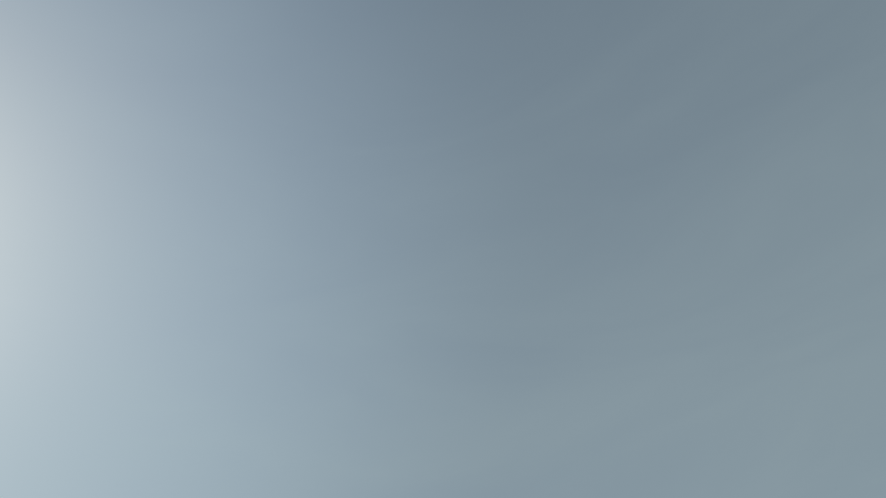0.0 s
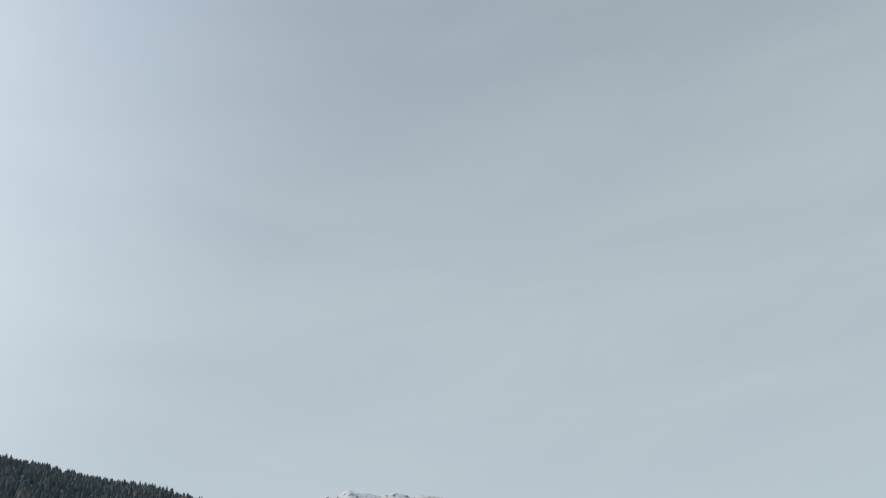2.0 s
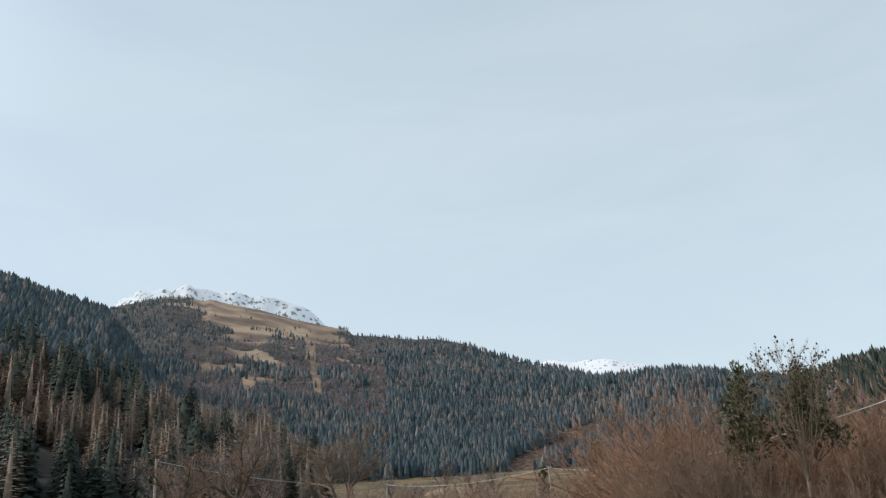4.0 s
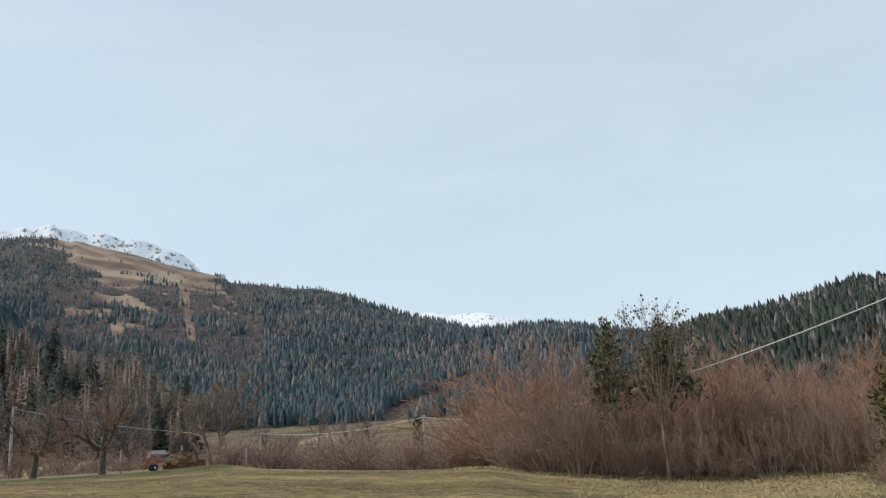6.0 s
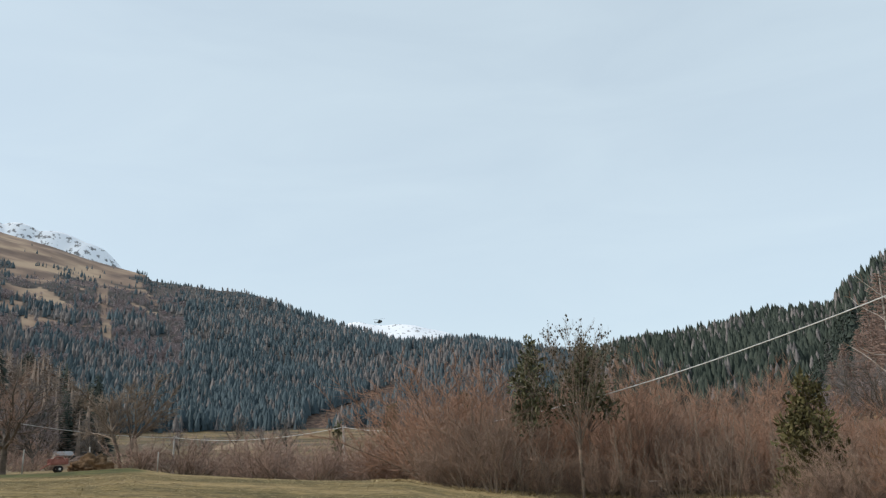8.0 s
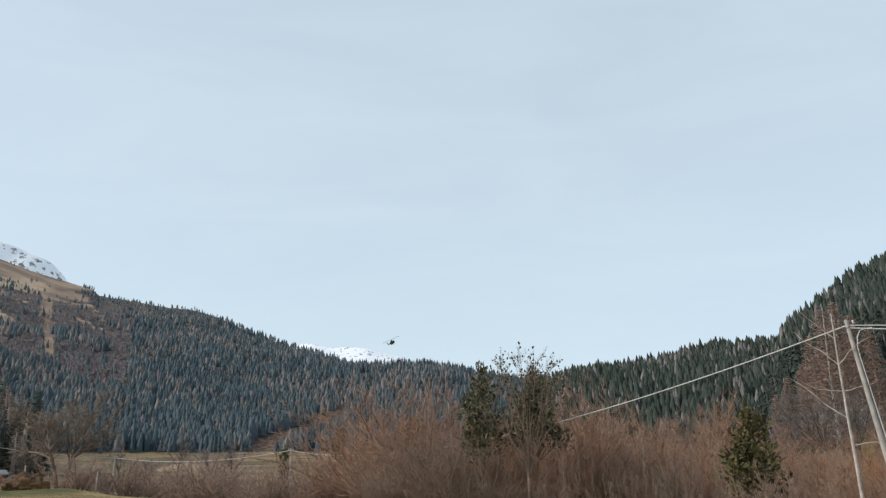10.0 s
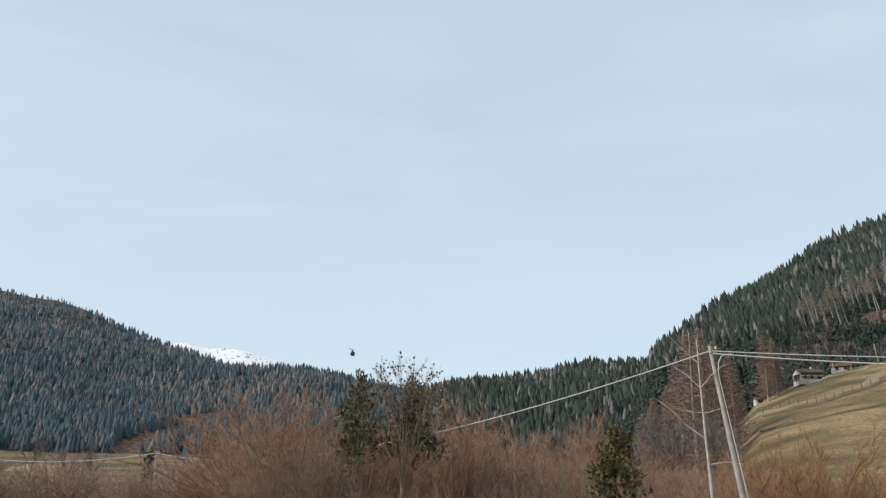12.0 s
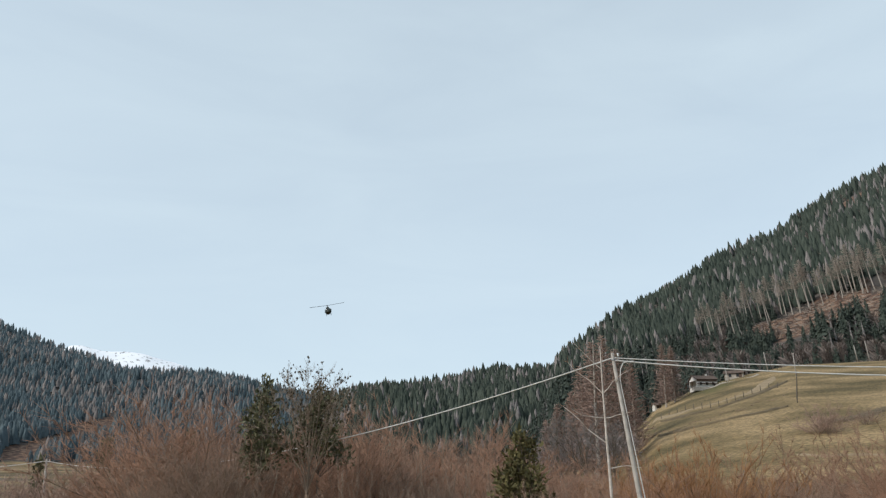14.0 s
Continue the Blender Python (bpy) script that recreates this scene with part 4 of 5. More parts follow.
# ---- trees that stand alone ----
OLIVE = ramp_mat("olive spruce needles tinted with distance haze", (0.045, 0.045, 0.018), (0.17, 0.145, 0.06), 1.2, 0.85, 0.2, 12, island=0.6)
def fan_tree(m, height, half):
    """A bare tree whose limbs fan out of a short trunk into a round crown tipped with dead leaves."""
    rs = np.random.RandomState(51)
    ob = thing("bare_tree", "tall bare tree with grey limbs and dark dead-leaf clusters", "tree", m)
    stem, limbs, thin, ends = [], [], [], []
    tr = limb(rs, stem, (0, 0, -0.2), np.array([0.03, 0, 1.0]), height * 0.46, 0.10, 6, 0.05, 0.02, 0.6)
    mid = height - half * 1.45
    for i in range(26):
        q, d, r = tr[min(5, 3 + i * 3 // 26)]
        a, e = i * 2.4, math.sqrt((i * 7 % 26 + 0.5) / 26)
        goal = np.array([half * e * math.cos(a), half * e * math.sin(a), mid + half * 1.4 * math.sqrt(max(0.0, 1 - e * e)) * rs.uniform(0.85, 1.0)])
        way = goal - q
        L = np.linalg.norm(way)
        main = limb(rs, limbs, q, way / L, L, max(0.014, r * 0.3), 6, 0.05, 0.01)
        for k, (s, sd, sr) in enumerate(main):
            for _ in range(3 if k > 3 else (2 if k == 3 else 0)):
                b = sd * 0.8 + toss(rs, 0.55) * 0.75
                sub = limb(rs, limbs, s, b / np.linalg.norm(b), rs.uniform(0.45, 0.95), 0.0105, 3, 0.15, 0.06)
                for t, td, tw in sub:
                    for _ in range(5):
                        b = td + toss(rs, 0.5) * 0.8
                        g = limb(rs, thin, t, b / np.linalg.norm(b), rs.uniform(0.15, 0.42), 0.0055, 1, 0.1, 0.05)
                        ends.append(g[-1][0])
    part("trunk", tube_mesh("trunk", stem, 8, STEM), ob)
    part("limb_crown", tube_mesh("limb_crown", limbs, 5, STEM), ob)
    tagged(part("twig_crown", tube_mesh("twig_crown", thin, 3, TWIG_GREY), ob), kind="stuff")
    ends = [e for e in ends if e[2] > height * 0.62]
    v, f = [], []
    for n in range(430):
        c = ends[rs.randint(len(ends))] + rs.normal(0, 0.03, 3)
        s = rs.uniform(0.035, 0.075)
        o = len(v)
        v += [c + np.array(q) * s * rs.uniform(0.7, 1.3) for q in ((1, 0, 0), (-1, 0, 0), (0, 1, 0), (0, -1, 0), (0, 0, 1.2), (0, 0, -1.2))]
        f += [(o + x, o + y, o + z) for x, y, z in ((0, 2, 4), (2, 1, 4), (1, 3, 4), (3, 0, 4), (2, 0, 5), (1, 2, 5), (3, 1, 5), (0, 3, 5))]
    part("leaf_crown", mesh_from("leaf_crown", v, f, [LEAF]), ob, label="dark clusters of dead leaves")
    return ob


fan_tree(stand(13.25, 43.5, 1.0, 40), EYE + 43.5 * math.tan(radians(9.2)) - ground_z(13.25, 43.5), 2.75)
leafy_tree("yew_tree", "dark olive evergreen rising out of brown shrubs", stand(10.1, 46.5), 3, 8.2, clump_column(3, 8.5, 3.8, 1.75, 40, 0.7), SPRUCE_NEAR, 75, 0.14)
leafy_tree("yew_tree", "dark olive evergreen behind the bare tree", stand(14.0, 46.5), 8, 8.0, clump_column(8, 8.5, 4.6, 1.5, 36, 0.65), SPRUCE_NEAR, 75, 0.14)
leafy_tree("spruce_tree", "olive green spruce at the edge of the thicket", stand(28.1, 38.5), 4, 5.8, clump_column(14, 5.75, 0.5, 1.7, 46, 0.65), OLIVE, 130, 0.13)
leafy_tree("spruce_tree", "slim dark spruce beside the far pole", stand(-3.45, 93.0), 6, 7.4, clump_column(6, 7.4, 1.5, 0.5, 20, 0.5), SPRUCE_NEAR, 110, 0.2)
leafy_tree("spruce_tree", "dark spruce behind the thicket's end", stand(0.35, 76.0), 7, 8.4, clump_column(7, 8.4, 1.0, 1.1, 26, 0.7), SPRUCE_NEAR, 110, 0.2)
leafy_tree("spruce_tree", "dark spruce top above the shrubs", stand(5.4, 88.0), 9, 10.3, clump_column(9, 10.3, 1.0, 1.5, 30, 0.8), SPRUCE_NEAR, 110, 0.2)
bare_tree("fruit_tree", "small bare fruit tree with a short dark trunk", stand(-24.25, 66.0), 11, 7.0, 0.26, 0.24, 1.25, 7, BARK, HEDGE, wood_lift=0.06, twig_r=0.014, group="fruit trees at the meadow's edge")
bare_tree("fruit_tree", "low bare fruit tree with a leaning dark trunk", stand(-28.2, 63.0, tilt=0.12), 12, 5.2, 0.22, 0.22, 1.2, 7, BARK, HEDGE, wood_lift=0.04, twig_r=0.014, group="fruit trees at the meadow's edge")
bare_tree("walnut_tree", "spreading bare tree with two pale trunks", stand(-17.35, 66.0), 17, 7.2, 0.15, 0.34, 1.05, 6, STEM, TWIG_GREY, trunks=2, wood_lift=0.08, twig_r=0.016)


def birch(m):
    rs = np.random.RandomState(3)
    ob = thing("birch_tree", "slender white birch with a few bare crooked boughs", "tree", m)
    stem, boughs, thin = [], [], []
    tr = limb(rs, stem, (0, 0, -0.2), np.array([0.0, 0, 1.0]), 8.7, 0.082, 9, 0.022, 0.03, 0.25)
    for i, a, L, up in ((3, 0.3, 1.3, 0.15), (4, 3.3, 2.2, 0.75), (5, 3.5, 1.5, 0.1), (5, 0.1, 1.1, 0.1), (6, 3.0, 1.9, 1.1), (6, -0.2, 1.5, 0.9), (7, 3.2, 1.5, 1.0)):
        q, d, r = tr[i]
        b = np.array([math.cos(a), 0.35 * math.sin(a * 3), up])
        b /= np.linalg.norm(b)
        sub = limb(rs, boughs, q, b, L, max(r * 0.55, 0.02), 5, 0.12, 0.04, 0.4)
        for s, sd, sr in sub[1:]:
            for _ in range(2):
                limb(rs, thin, s, aside(rs, sd, 0.7), rs.uniform(0.2, 0.55), 0.008, 2, 0.15, 0.05)
    part("trunk", tube_mesh("trunk", stem, 9, BIRCH), ob)
    part("bough_crown", tube_mesh("bough_crown", boughs, 6, BIRCH), ob)
    part("twig_crown", tube_mesh("twig_crown", thin, 3, TWIG_RED), ob)
    return ob


birch(Matrix.LocRotScale(polar(33.9, 33.0, ground_z(33.9, 33.0)), Euler((0, -0.01, radians(-33.9))), None))

# pale larches with long bare trunks along the felled slope
def larch(label, m, seed, crown_from, width, height, crown_mat, group="", boughs=70):
    ob = thing("larch_tree", label, "tree", m, group)
    rs = np.random.RandomState(seed)
    tr = []
    limb(rs, tr, (0, 0, -0.5), np.array([0, 0, 1.0]), height + 0.3, 0.016 * height, 6, 0.01, 0.02, 0.2)
    part("trunk", tube_mesh("trunk", tr, 6, TRUNK_FAR), ob)
    segs = []
    for i in range(boughs):
        t = (i + rs.uniform(0, 1)) / boughs
        z = height * (crown_from + (0.98 - crown_from) * t)
        a = i * 2.4 + rs.uniform(-0.4, 0.4)
        q = height * width * ((1 - t) ** 0.7 + 0.1) * rs.uniform(0.6, 1.15)
        d = np.array([math.cos(a), math.sin(a), rs.uniform(0.0, 0.35)])
        sub = limb(rs, segs, (0, 0, z), d / np.linalg.norm(d), q, 0.1, 3, 0.12, 0.05)
        for p, pd, pr in sub:
            for _ in range(2):
                limb(rs, segs, p, aside(rs, pd, rs.uniform(0.5, 1.1)), q * rs.uniform(0.2, 0.45), 0.07, 1, 0, 0)
    me = tube_mesh("crown", segs, 3, crown_mat)
    part("crown", me, ob)
    return ob


def r_at(az, el, r0, r1):
    """Distance at which the ground on a bearing reaches an elevation."""
    rr = np.linspace(r0, r1, 400)
    z = land(np.full(400, az), rr)[0]
    e = np.degrees(np.arctan2(z - EYE, rr))
    return float(rr[int(np.argmax(e >= el))])


EDGE = "larches along the felled slope"
PALE_LARCH = ramp_mat("pale grey-tan larch twigs", (0.22, 0.18, 0.145), (0.42, 0.35, 0.285), 0.3, 0.95, 0, 3, island=0.6)
LARCHES = [larch("pale larch with a long bare trunk by the felled slope", Matrix.Translation((0, 0, -500 - 40 * i)), 60 + i, 0.52 + 0.05 * i, 0.14, 27.0, PALE_LARCH, EDGE) for i in range(3)]
_rl = np.random.RandomState(5)
used = set()
for az in list(np.arange(41.0, 53.5, 0.42)) + [45.0, 47.3, 47.8, 49.4, 49.9, 50.6, 51.2]:
    az = float(az + _rl.uniform(-0.15, 0.15))
    el = float(curve(az, [(41, 10.2), (42.5, 10.3), (43.7, 10.9), (46.7, 11.9), (49.6, 12.5), (52.6, 12.9)])) + _rl.uniform(-0.3, 0.15)
    rr = r_at(az, el, 320, 900)
    s = _rl.uniform(0.85, 1.22)
    m = Matrix.LocRotScale(polar(az, rr, ground_z(az, rr)), Euler((radians(_rl.uniform(-2, 2)), radians(-11 + _rl.uniform(-4, 4)) , 0)), (s, s, s))
    i = len(used) % 3
    used.add(az)
    if len(used) <= 3:
        LARCHES[i].matrix_basis = m
    else:
        copy_thing(LARCHES[i], m)
def slash():
    rs = np.random.RandomState(13)
    (az, r, x, y, z, el), _ = spots_on(4, 42.5, 56, 320, 700, 26000, 33)
    ok = np.nonzero(cleared(az, el, x, y))[0][:1800]
    segs = []
    for i in ok:
        a, L = rs.uniform(0, 6.283), rs.uniform(0.6, 5.0)
        d = np.array([math.cos(a), math.sin(a), rs.uniform(-0.2, 0.45)])
        p = np.array([x[i], y[i], z[i] + 0.15])
        w = rs.uniform(0.09, 0.3)
        segs.append((*p, *(p + d * L), w, w * 0.7))
        if i % 3 == 0:
            segs.append((x[i] + 2, y[i], z[i] - 0.2, x[i] + 2, y[i], z[i] + 0.6, 0.32, 0.28))
    me = tube_mesh("felled_timber", segs, 5, PALE_LARCH)
    return tagged(new("felled_timber", me), "scattered logs, branches and stumps on felled slope", "timber", kind="stuff")


slash()
PINK = ramp_mat("pinkish bare larch twigs", (0.20, 0.14, 0.115), (0.36, 0.25, 0.20), 0.3, 0.95, 0, 3, island=0.6)
for i, (az, rr, h) in enumerate(((32.3, 150, 20), (33.2, 140, 22.5), (34.0, 150, 24), (34.9, 155, 21), (31.6, 165, 17), (38.0, 270, 21), (38.6, 275, 19), (35.8, 170, 18), (30.6, 160, 16), (29.8, 170, 15), (32.8, 175, 19))):
    larch("rosy brown bare larch at the pasture's foot", stand(az, rr, 1, 50 * i), 80 + i, 0.06, 0.19, h, PINK, boughs=190)

# bare trees at the foot of the western spur and behind the thicket
FOOT = "bare trees of the valley floor"
foot_a = bare_tree("bare_tree", "pale brown bare tree at the foot of the spur", stand(-22.6, 118), 31, 10.5, 0.2, 0.2, 0.8, 3, BARK, BEECH, twig_r=0.028, wood_lift=0.12, group=FOOT)
foot_b = bare_tree("bare_tree", "grey bare tree of the valley floor", stand(-27.3, 140), 32, 15, 0.25, 0.25, 0.75, 3, BARK, LARCH, twig_r=0.032, wood_lift=0.1, group=FOOT)
for az, rr, s, k in ((-25.8, 150, 1.05, 0), (-23.6, 160, 1.2, 1), (-28.9, 130, 0.9, 0), (-21.6, 150, 0.75, 0), (-19.2, 170, 0.7, 1), (-12.6, 190, 0.62, 0), (-10.4, 260, 0.9, 1),
                     (-8.3, 240, 0.85, 0), (-6.9, 210, 0.75, 1), (-14.0, 230, 0.8, 0), (2.2, 96, 0.75, 1), (3.4, 100, 0.7, 0), (4.5, 98, 0.72, 1), (1.2, 92, 0.6, 0), (6.6, 98, 0.65, 0), (7.6, 96, 0.62, 1),
                     (17.6, 120, 0.72, 0), (24.4, 105, 0.8, 1), (29.6, 130, 0.85, 0), (30.7, 125, 0.8, 1), (31.5, 130, 0.75, 0), (26.9, 120, 0.8, 0), (32.4, 110, 0.75, 1), (33.3, 118, 0.7, 0), (34.2, 105, 0.6, 1), (35.2, 110, 0.6, 0), (22.5, 125, 0.6, 0), (15.6, 115, 0.7, 1)):
    copy_thing((foot_a, foot_b)[k], stand(az, rr, s, az * 47))

# larches and bare trees before the dark wood of the spur
FRONT = "pale trees at the spur's foot"
front_a = larch("pale brown bare larch before dark spruces", stand(-26.0, 262, 0.9), 95, 0.08, 0.19, 21, LARCH_WARM, FRONT, boughs=150)
front_b = larch("grey-brown bare larch at the spur's foot", stand(-23.4, 270, 0.9), 96, 0.1, 0.22, 19, LARCH_WARM, FRONT, boughs=150)
_rf = np.random.RandomState(31)
for i in range(30):
    az = -37 + 17 * _rf.uniform() ** 0.8
    rr = _rf.uniform(246, 400)
    copy_thing((front_a, front_b, foot_b)[i % 3], stand(az, rr, _rf.uniform(0.8, 1.2), 77 * i))

# ---- the thicket ----
TH = "bare shrubs of the thicket"
T_TOP = [(-0.5, 2.6), (0, 3.5), (0.7, 3.8), (2.3, 4.85), (4, 4.75), (6.4, 5.25), (8.5, 4.6), (9.6, 4.3), (13, 4.4), (15.4, 4.9), (17.3, 5.5), (19, 5.85), (20.6, 6.15),
         (23.5, 5.1), (25, 4.7), (26, 3.9), (28.3, 3.5), (29.5, 3.6), (31, 2.3), (34, 2.7), (36, 3.0), (37.8, 3.2), (39.6, 3.95), (41, 3.6), (42.7, 2.4), (45.5, 3.0), (48.6, 2.5), (51, 3.5), (60, 3.5)]
BROWN = "dense brown bare shrub with thin grey stems"
RED = "rusty red-brown bare shrub, dense fine twigs"
GREY = "grey-brown bare shrub with pale upright stems"
ORANGE = ramp_mat("orange willow twigs", (0.17, 0.083, 0.038), (0.38, 0.20, 0.092), 0.6, 0.85, 0, 9, island=0.5)
far_off = Matrix.Translation((0, 0, -700))
SHRUBS = {
    "brown": [make_shrub("bare_shrub", BROWN, far_off, 101, TWIG, 28, 6.0, 0.95, 0.0092, 12, 12), make_shrub("bare_shrub", BROWN, far_off, 102, TWIG, 30, 6.0, 1.15, 0.0092, 12, 12),
              make_shrub("bare_shrub", BROWN, far_off, 109, TWIG, 22, 6.0, 0.75, 0.0092, 14, 12, up=0.6)],
    "red": [make_shrub("bare_shrub", RED, far_off, 103, TWIG_RED, 28, 6.0, 1.0, 0.0092, 12, 12), make_shrub("bare_shrub", RED, far_off, 104, TWIG_RED, 30, 6.0, 1.2, 0.0092, 12, 12)],
    "grey": [make_shrub("bare_shrub", GREY, far_off, 105, TWIG_GREY, 8, 4.5, 0.5, 0.010, 7, 5, up=0.7), make_shrub("bare_shrub", GREY, far_off, 115, TWIG_GREY, 5, 4.5, 0.55, 0.010, 7, 5, up=0.7)],
    "bush": [make_shrub("hedge_bush", "rounded grey-brown bare bush, fine dense twigs", far_off, 121, HEDGE, 25, 4.5, 1.1, 0.013, 8, 9, "bare bushes of the valley"), make_shrub("hedge_bush", "rounded brown bare bush beside the meadow", far_off, 122, HEDGE, 26, 4.5, 1.2, 0.013, 8, 9, "bare bushes of the valley")],
    "low": [make_shrub("low_shrub", "low dense bare brown hedge shrub", far_off, 107, HEDGE, 13, 2.2, 0.9, 0.012, 6, 7, "hedge shrubs of the valley"), make_shrub("low_shrub", "low dense grey-brown hedge shrub", far_off, 108, HEDGE, 14, 2.2, 0.85, 0.012, 6, 7, "hedge shrubs of the valley")],
    "orange": [make_shrub("willow_shrub", "orange-brown willow shrub with upright whips", far_off, 106, ORANGE, 34, 4.5, 1.0, 0.0095, 10, 10, up=0.9)],
}
placed = {}


def plant(kind, az, r, height, turn, wide=1.0):
    pool = SHRUBS[kind]
    i = placed.get(kind, 0)
    placed[kind] = i + 1
    src = pool[i % len(pool)]
    s = height / {"low": 1.9, "bush": 2.5, "brown": 5.1, "red": 5.1, "orange": 3.9}.get(kind, 4.0)
    wide = wide * (0.75 if kind == "grey" else 1.0)
    m = Matrix.LocRotScale(polar(az, r, ground_z(az, r) - 0.04), Euler((0, 0, turn)), (s * wide * 1.15, s * wide * 1.15, s))
    if i < len(pool):
        src.matrix_basis = m
    else:
        copy_thing(src, m)


rt = np.random.RandomState(21)
for r0, step, lo, hi in ((44.0, 2.3, 0.42, 0.74), (48.5, 1.9, 0.58, 0.92), (54.0, 1.7, 0.75, 0.97), (62.0, 2.3, 0.85, 1.0)):
    az = 3.3
    while az < 33.0:
        a, r = az + rt.uniform(-0.6, 0.6), r0 + rt.uniform(-2.0, 2.0)
        top = EYE + r * math.tan(radians(float(curve(a, T_TOP))))
        roll = rt.uniform()
        kind = "red" if roll < (0.45 if (a < 9 or a > 15) else 0.2) and r0 > 45 else ("grey" if roll > 0.9 and r0 < 50 else "brown")
        h = (top - ground_z(a, r)) * rt.uniform(lo, hi) * (0.75 if kind == "grey" else (1.2 if a < 11.5 else 1.02))
        plant(kind, a, r, max(h, 1.2), rt.uniform(0, 6.28), rt.uniform(0.8, 1.05) * (0.8 if a < 5 else 1.0))
        az += step
for a, r, h in ((9.4, 43, 4.6), (11.2, 42.5, 4.0), (16.2, 43, 4.8), (19.4, 42, 4.6), (22.4, 41.5, 5.2), (24.9, 41, 4.8), (26.6, 40.5, 4.2), (28.8, 37, 4.1), (6.4, 45, 4.0)):
    plant("grey", a, r, h, rt.uniform(0, 6.28), rt.uniform(0.7, 1.0))
for a, r, h, wide in ((26.3, 37.5, 3.2, 0.9), (27.6, 36.2, 2.6, 0.9), (28.9, 36.0, 2.9, 0.9), (30.2, 36.6, 2.7, 0.9), (29.6, 38.8, 3.4, 0.8)):
    plant("brown", a, r, h, rt.uniform(0, 6.28), wide)
for r0, step in ((37.0, 2.6), (42.0, 2.3), (49.0, 2.3)):
    az = 31.5
    while az < 56:
        a, r = az + rt.uniform(-0.6, 0.6), r0 + rt.uniform(-1.5, 1.5)
        top = EYE + r * math.tan(radians(float(curve(a, T_TOP))))
        h = (top - ground_z(a, r)) * rt.uniform(0.66, 1.02)
        kind = "orange" if 36.6 < a < 41.3 else ("red" if rt.uniform() < 0.3 else ("grey" if rt.uniform() < 0.45 else "brown"))
        plant(kind, a, r, max(h, 1.0), rt.uniform(0, 6.28), rt.uniform(0.85, 1.1))
        az += step
for az0, az1, r0, step, top, pick in ((-29.5, -20.4, 82, 1.3, 1.55, 1), (-16.9, -12.4, 64, 1.0, 1.9, 1), (-9.0, -6.6, 61, 0.9, 1.6, 1), (-5.9, -3.5, 58, 0.9, 1.6, 1), (-1.9, 0.8, 60, 0.9, 1.75, 1),
                                   (-12.5, -4, 63, 1.6, -0.2, 0), (-20, -10, 70, 1.7, 0.35, 0), (1.0, 2.6, 60, 0.8, 2.6, 2), (-13.5, -6, 98, 1.5, 1.5, 1), (-27, -19, 125, 2.0, 1.9, 1)):
    az = az0
    while az < az1:
        a, r = az + rt.uniform(-0.3, 0.3), r0 + rt.uniform(-2, 2)
        h = (EYE + r * math.tan(radians(top + rt.uniform(-0.45, 0.2))) - ground_z(a, r))
        h *= (1.35 if az < -7 else 1.15) if pick == 1 else 1.0
        plant(("low", "bush", "red")[pick], a, r, min(max(h, 0.7), 5.2), rt.uniform(0, 6.28), rt.uniform(0.95, 1.25))
        az += step
for i in range(45):
    a = -16 + 15.5 * rt.uniform()
    plant("bush" if rt.uniform() < 0.55 else "low", a, 100 + 240 * rt.uniform() ** 1.3, 1.2 + 2.6 * rt.uniform(), i, 1.3)
for i in range(3):
    plant("bush", 47.25 + 0.3 * i, 120 + 1.1 * (i % 2), 3.1 + 0.2 * (i % 2), 1.3 * i, 0.95)
plant("bush", 50.0, 128, 2.0, 2.0, 1.2)
for i in range(26):
    plant("bush", 30.5 + 6.2 * rt.uniform(), 78 + 120 * rt.uniform(), 1.2 + 1.6 * rt.uniform(), i, 1.2)

for i in range(26):
    az = 37.0 + 0.34 * i
    plant("low", az, r_at(az, 4.2 + 0.27 * (az - 37) + 0.1 * math.sin(i), 70, 298), 0.5 + 0.3 * (i % 3), i, 1.4)

# ---- dry grass at the meadow and the thicket's foot ----
def tufts():
    """Flattened dry grass on the meadow, and taller grass where it meets the thicket."""
    rs = np.random.RandomState(9)
    n = 70000
    az, r = rs.uniform(-33, 33, n), 17 + 32 * rs.uniform(0, 1, n) ** 0.8
    x, y = r * np.sin(np.radians(az)), r * np.cos(np.radians(az))
    rough = np.clip((az - 4) / 10, 0, 1) * (noise2(x, y, 0.9, 1.3) * 0.6 + noise2(x, y, 2.3, 4.1) * 0.4)
    edge = ((r > 41.5) & (az > -1)) | (rs.uniform(0, 1, n) < rough * 0.3)
    few = edge | (rs.uniform(0, 1, n) < 0.35 + 0.6 * rough)
    az, r, edge, rough = az[few], r[few], edge[few], rough[few]
    n = len(az)
    z = land(az, r)[0]
    x, y = r * np.sin(np.radians(az)), r * np.cos(np.radians(az))
    v = []
    for k in range(2):
        a, turn = rs.uniform(0, 6.28, n), rs.uniform(0, 6.28, n)
        L = rs.uniform(0.12, 0.4, n)
        h = np.where(edge, rs.uniform(0.03, 0.13, n), rs.uniform(0.008, 0.025, n) * (1 + 1.5 * rough))
        w = rs.uniform(0.008, 0.024, n)
        b = np.stack([x + rs.normal(0, 0.12, n), y + rs.normal(0, 0.12, n), z + 0.004], -1)
        s = np.stack([-np.sin(a) * w, np.cos(a) * w, 0 * a], -1)
        tip = b + np.stack([np.cos(a) * L, np.sin(a) * L, h], -1)
        v.append(np.stack([b - s, b + s, tip], 1).reshape(-1, 3))
    v = np.concatenate(v)
    me = quick_mesh("dry_grass", v, np.arange(len(v)), np.arange(len(v) // 3) * 3, STRAW)
    return tagged(new("dry_grass", me), "pale flattened dry grass over the meadow", "grass", kind="stuff")


tufts()


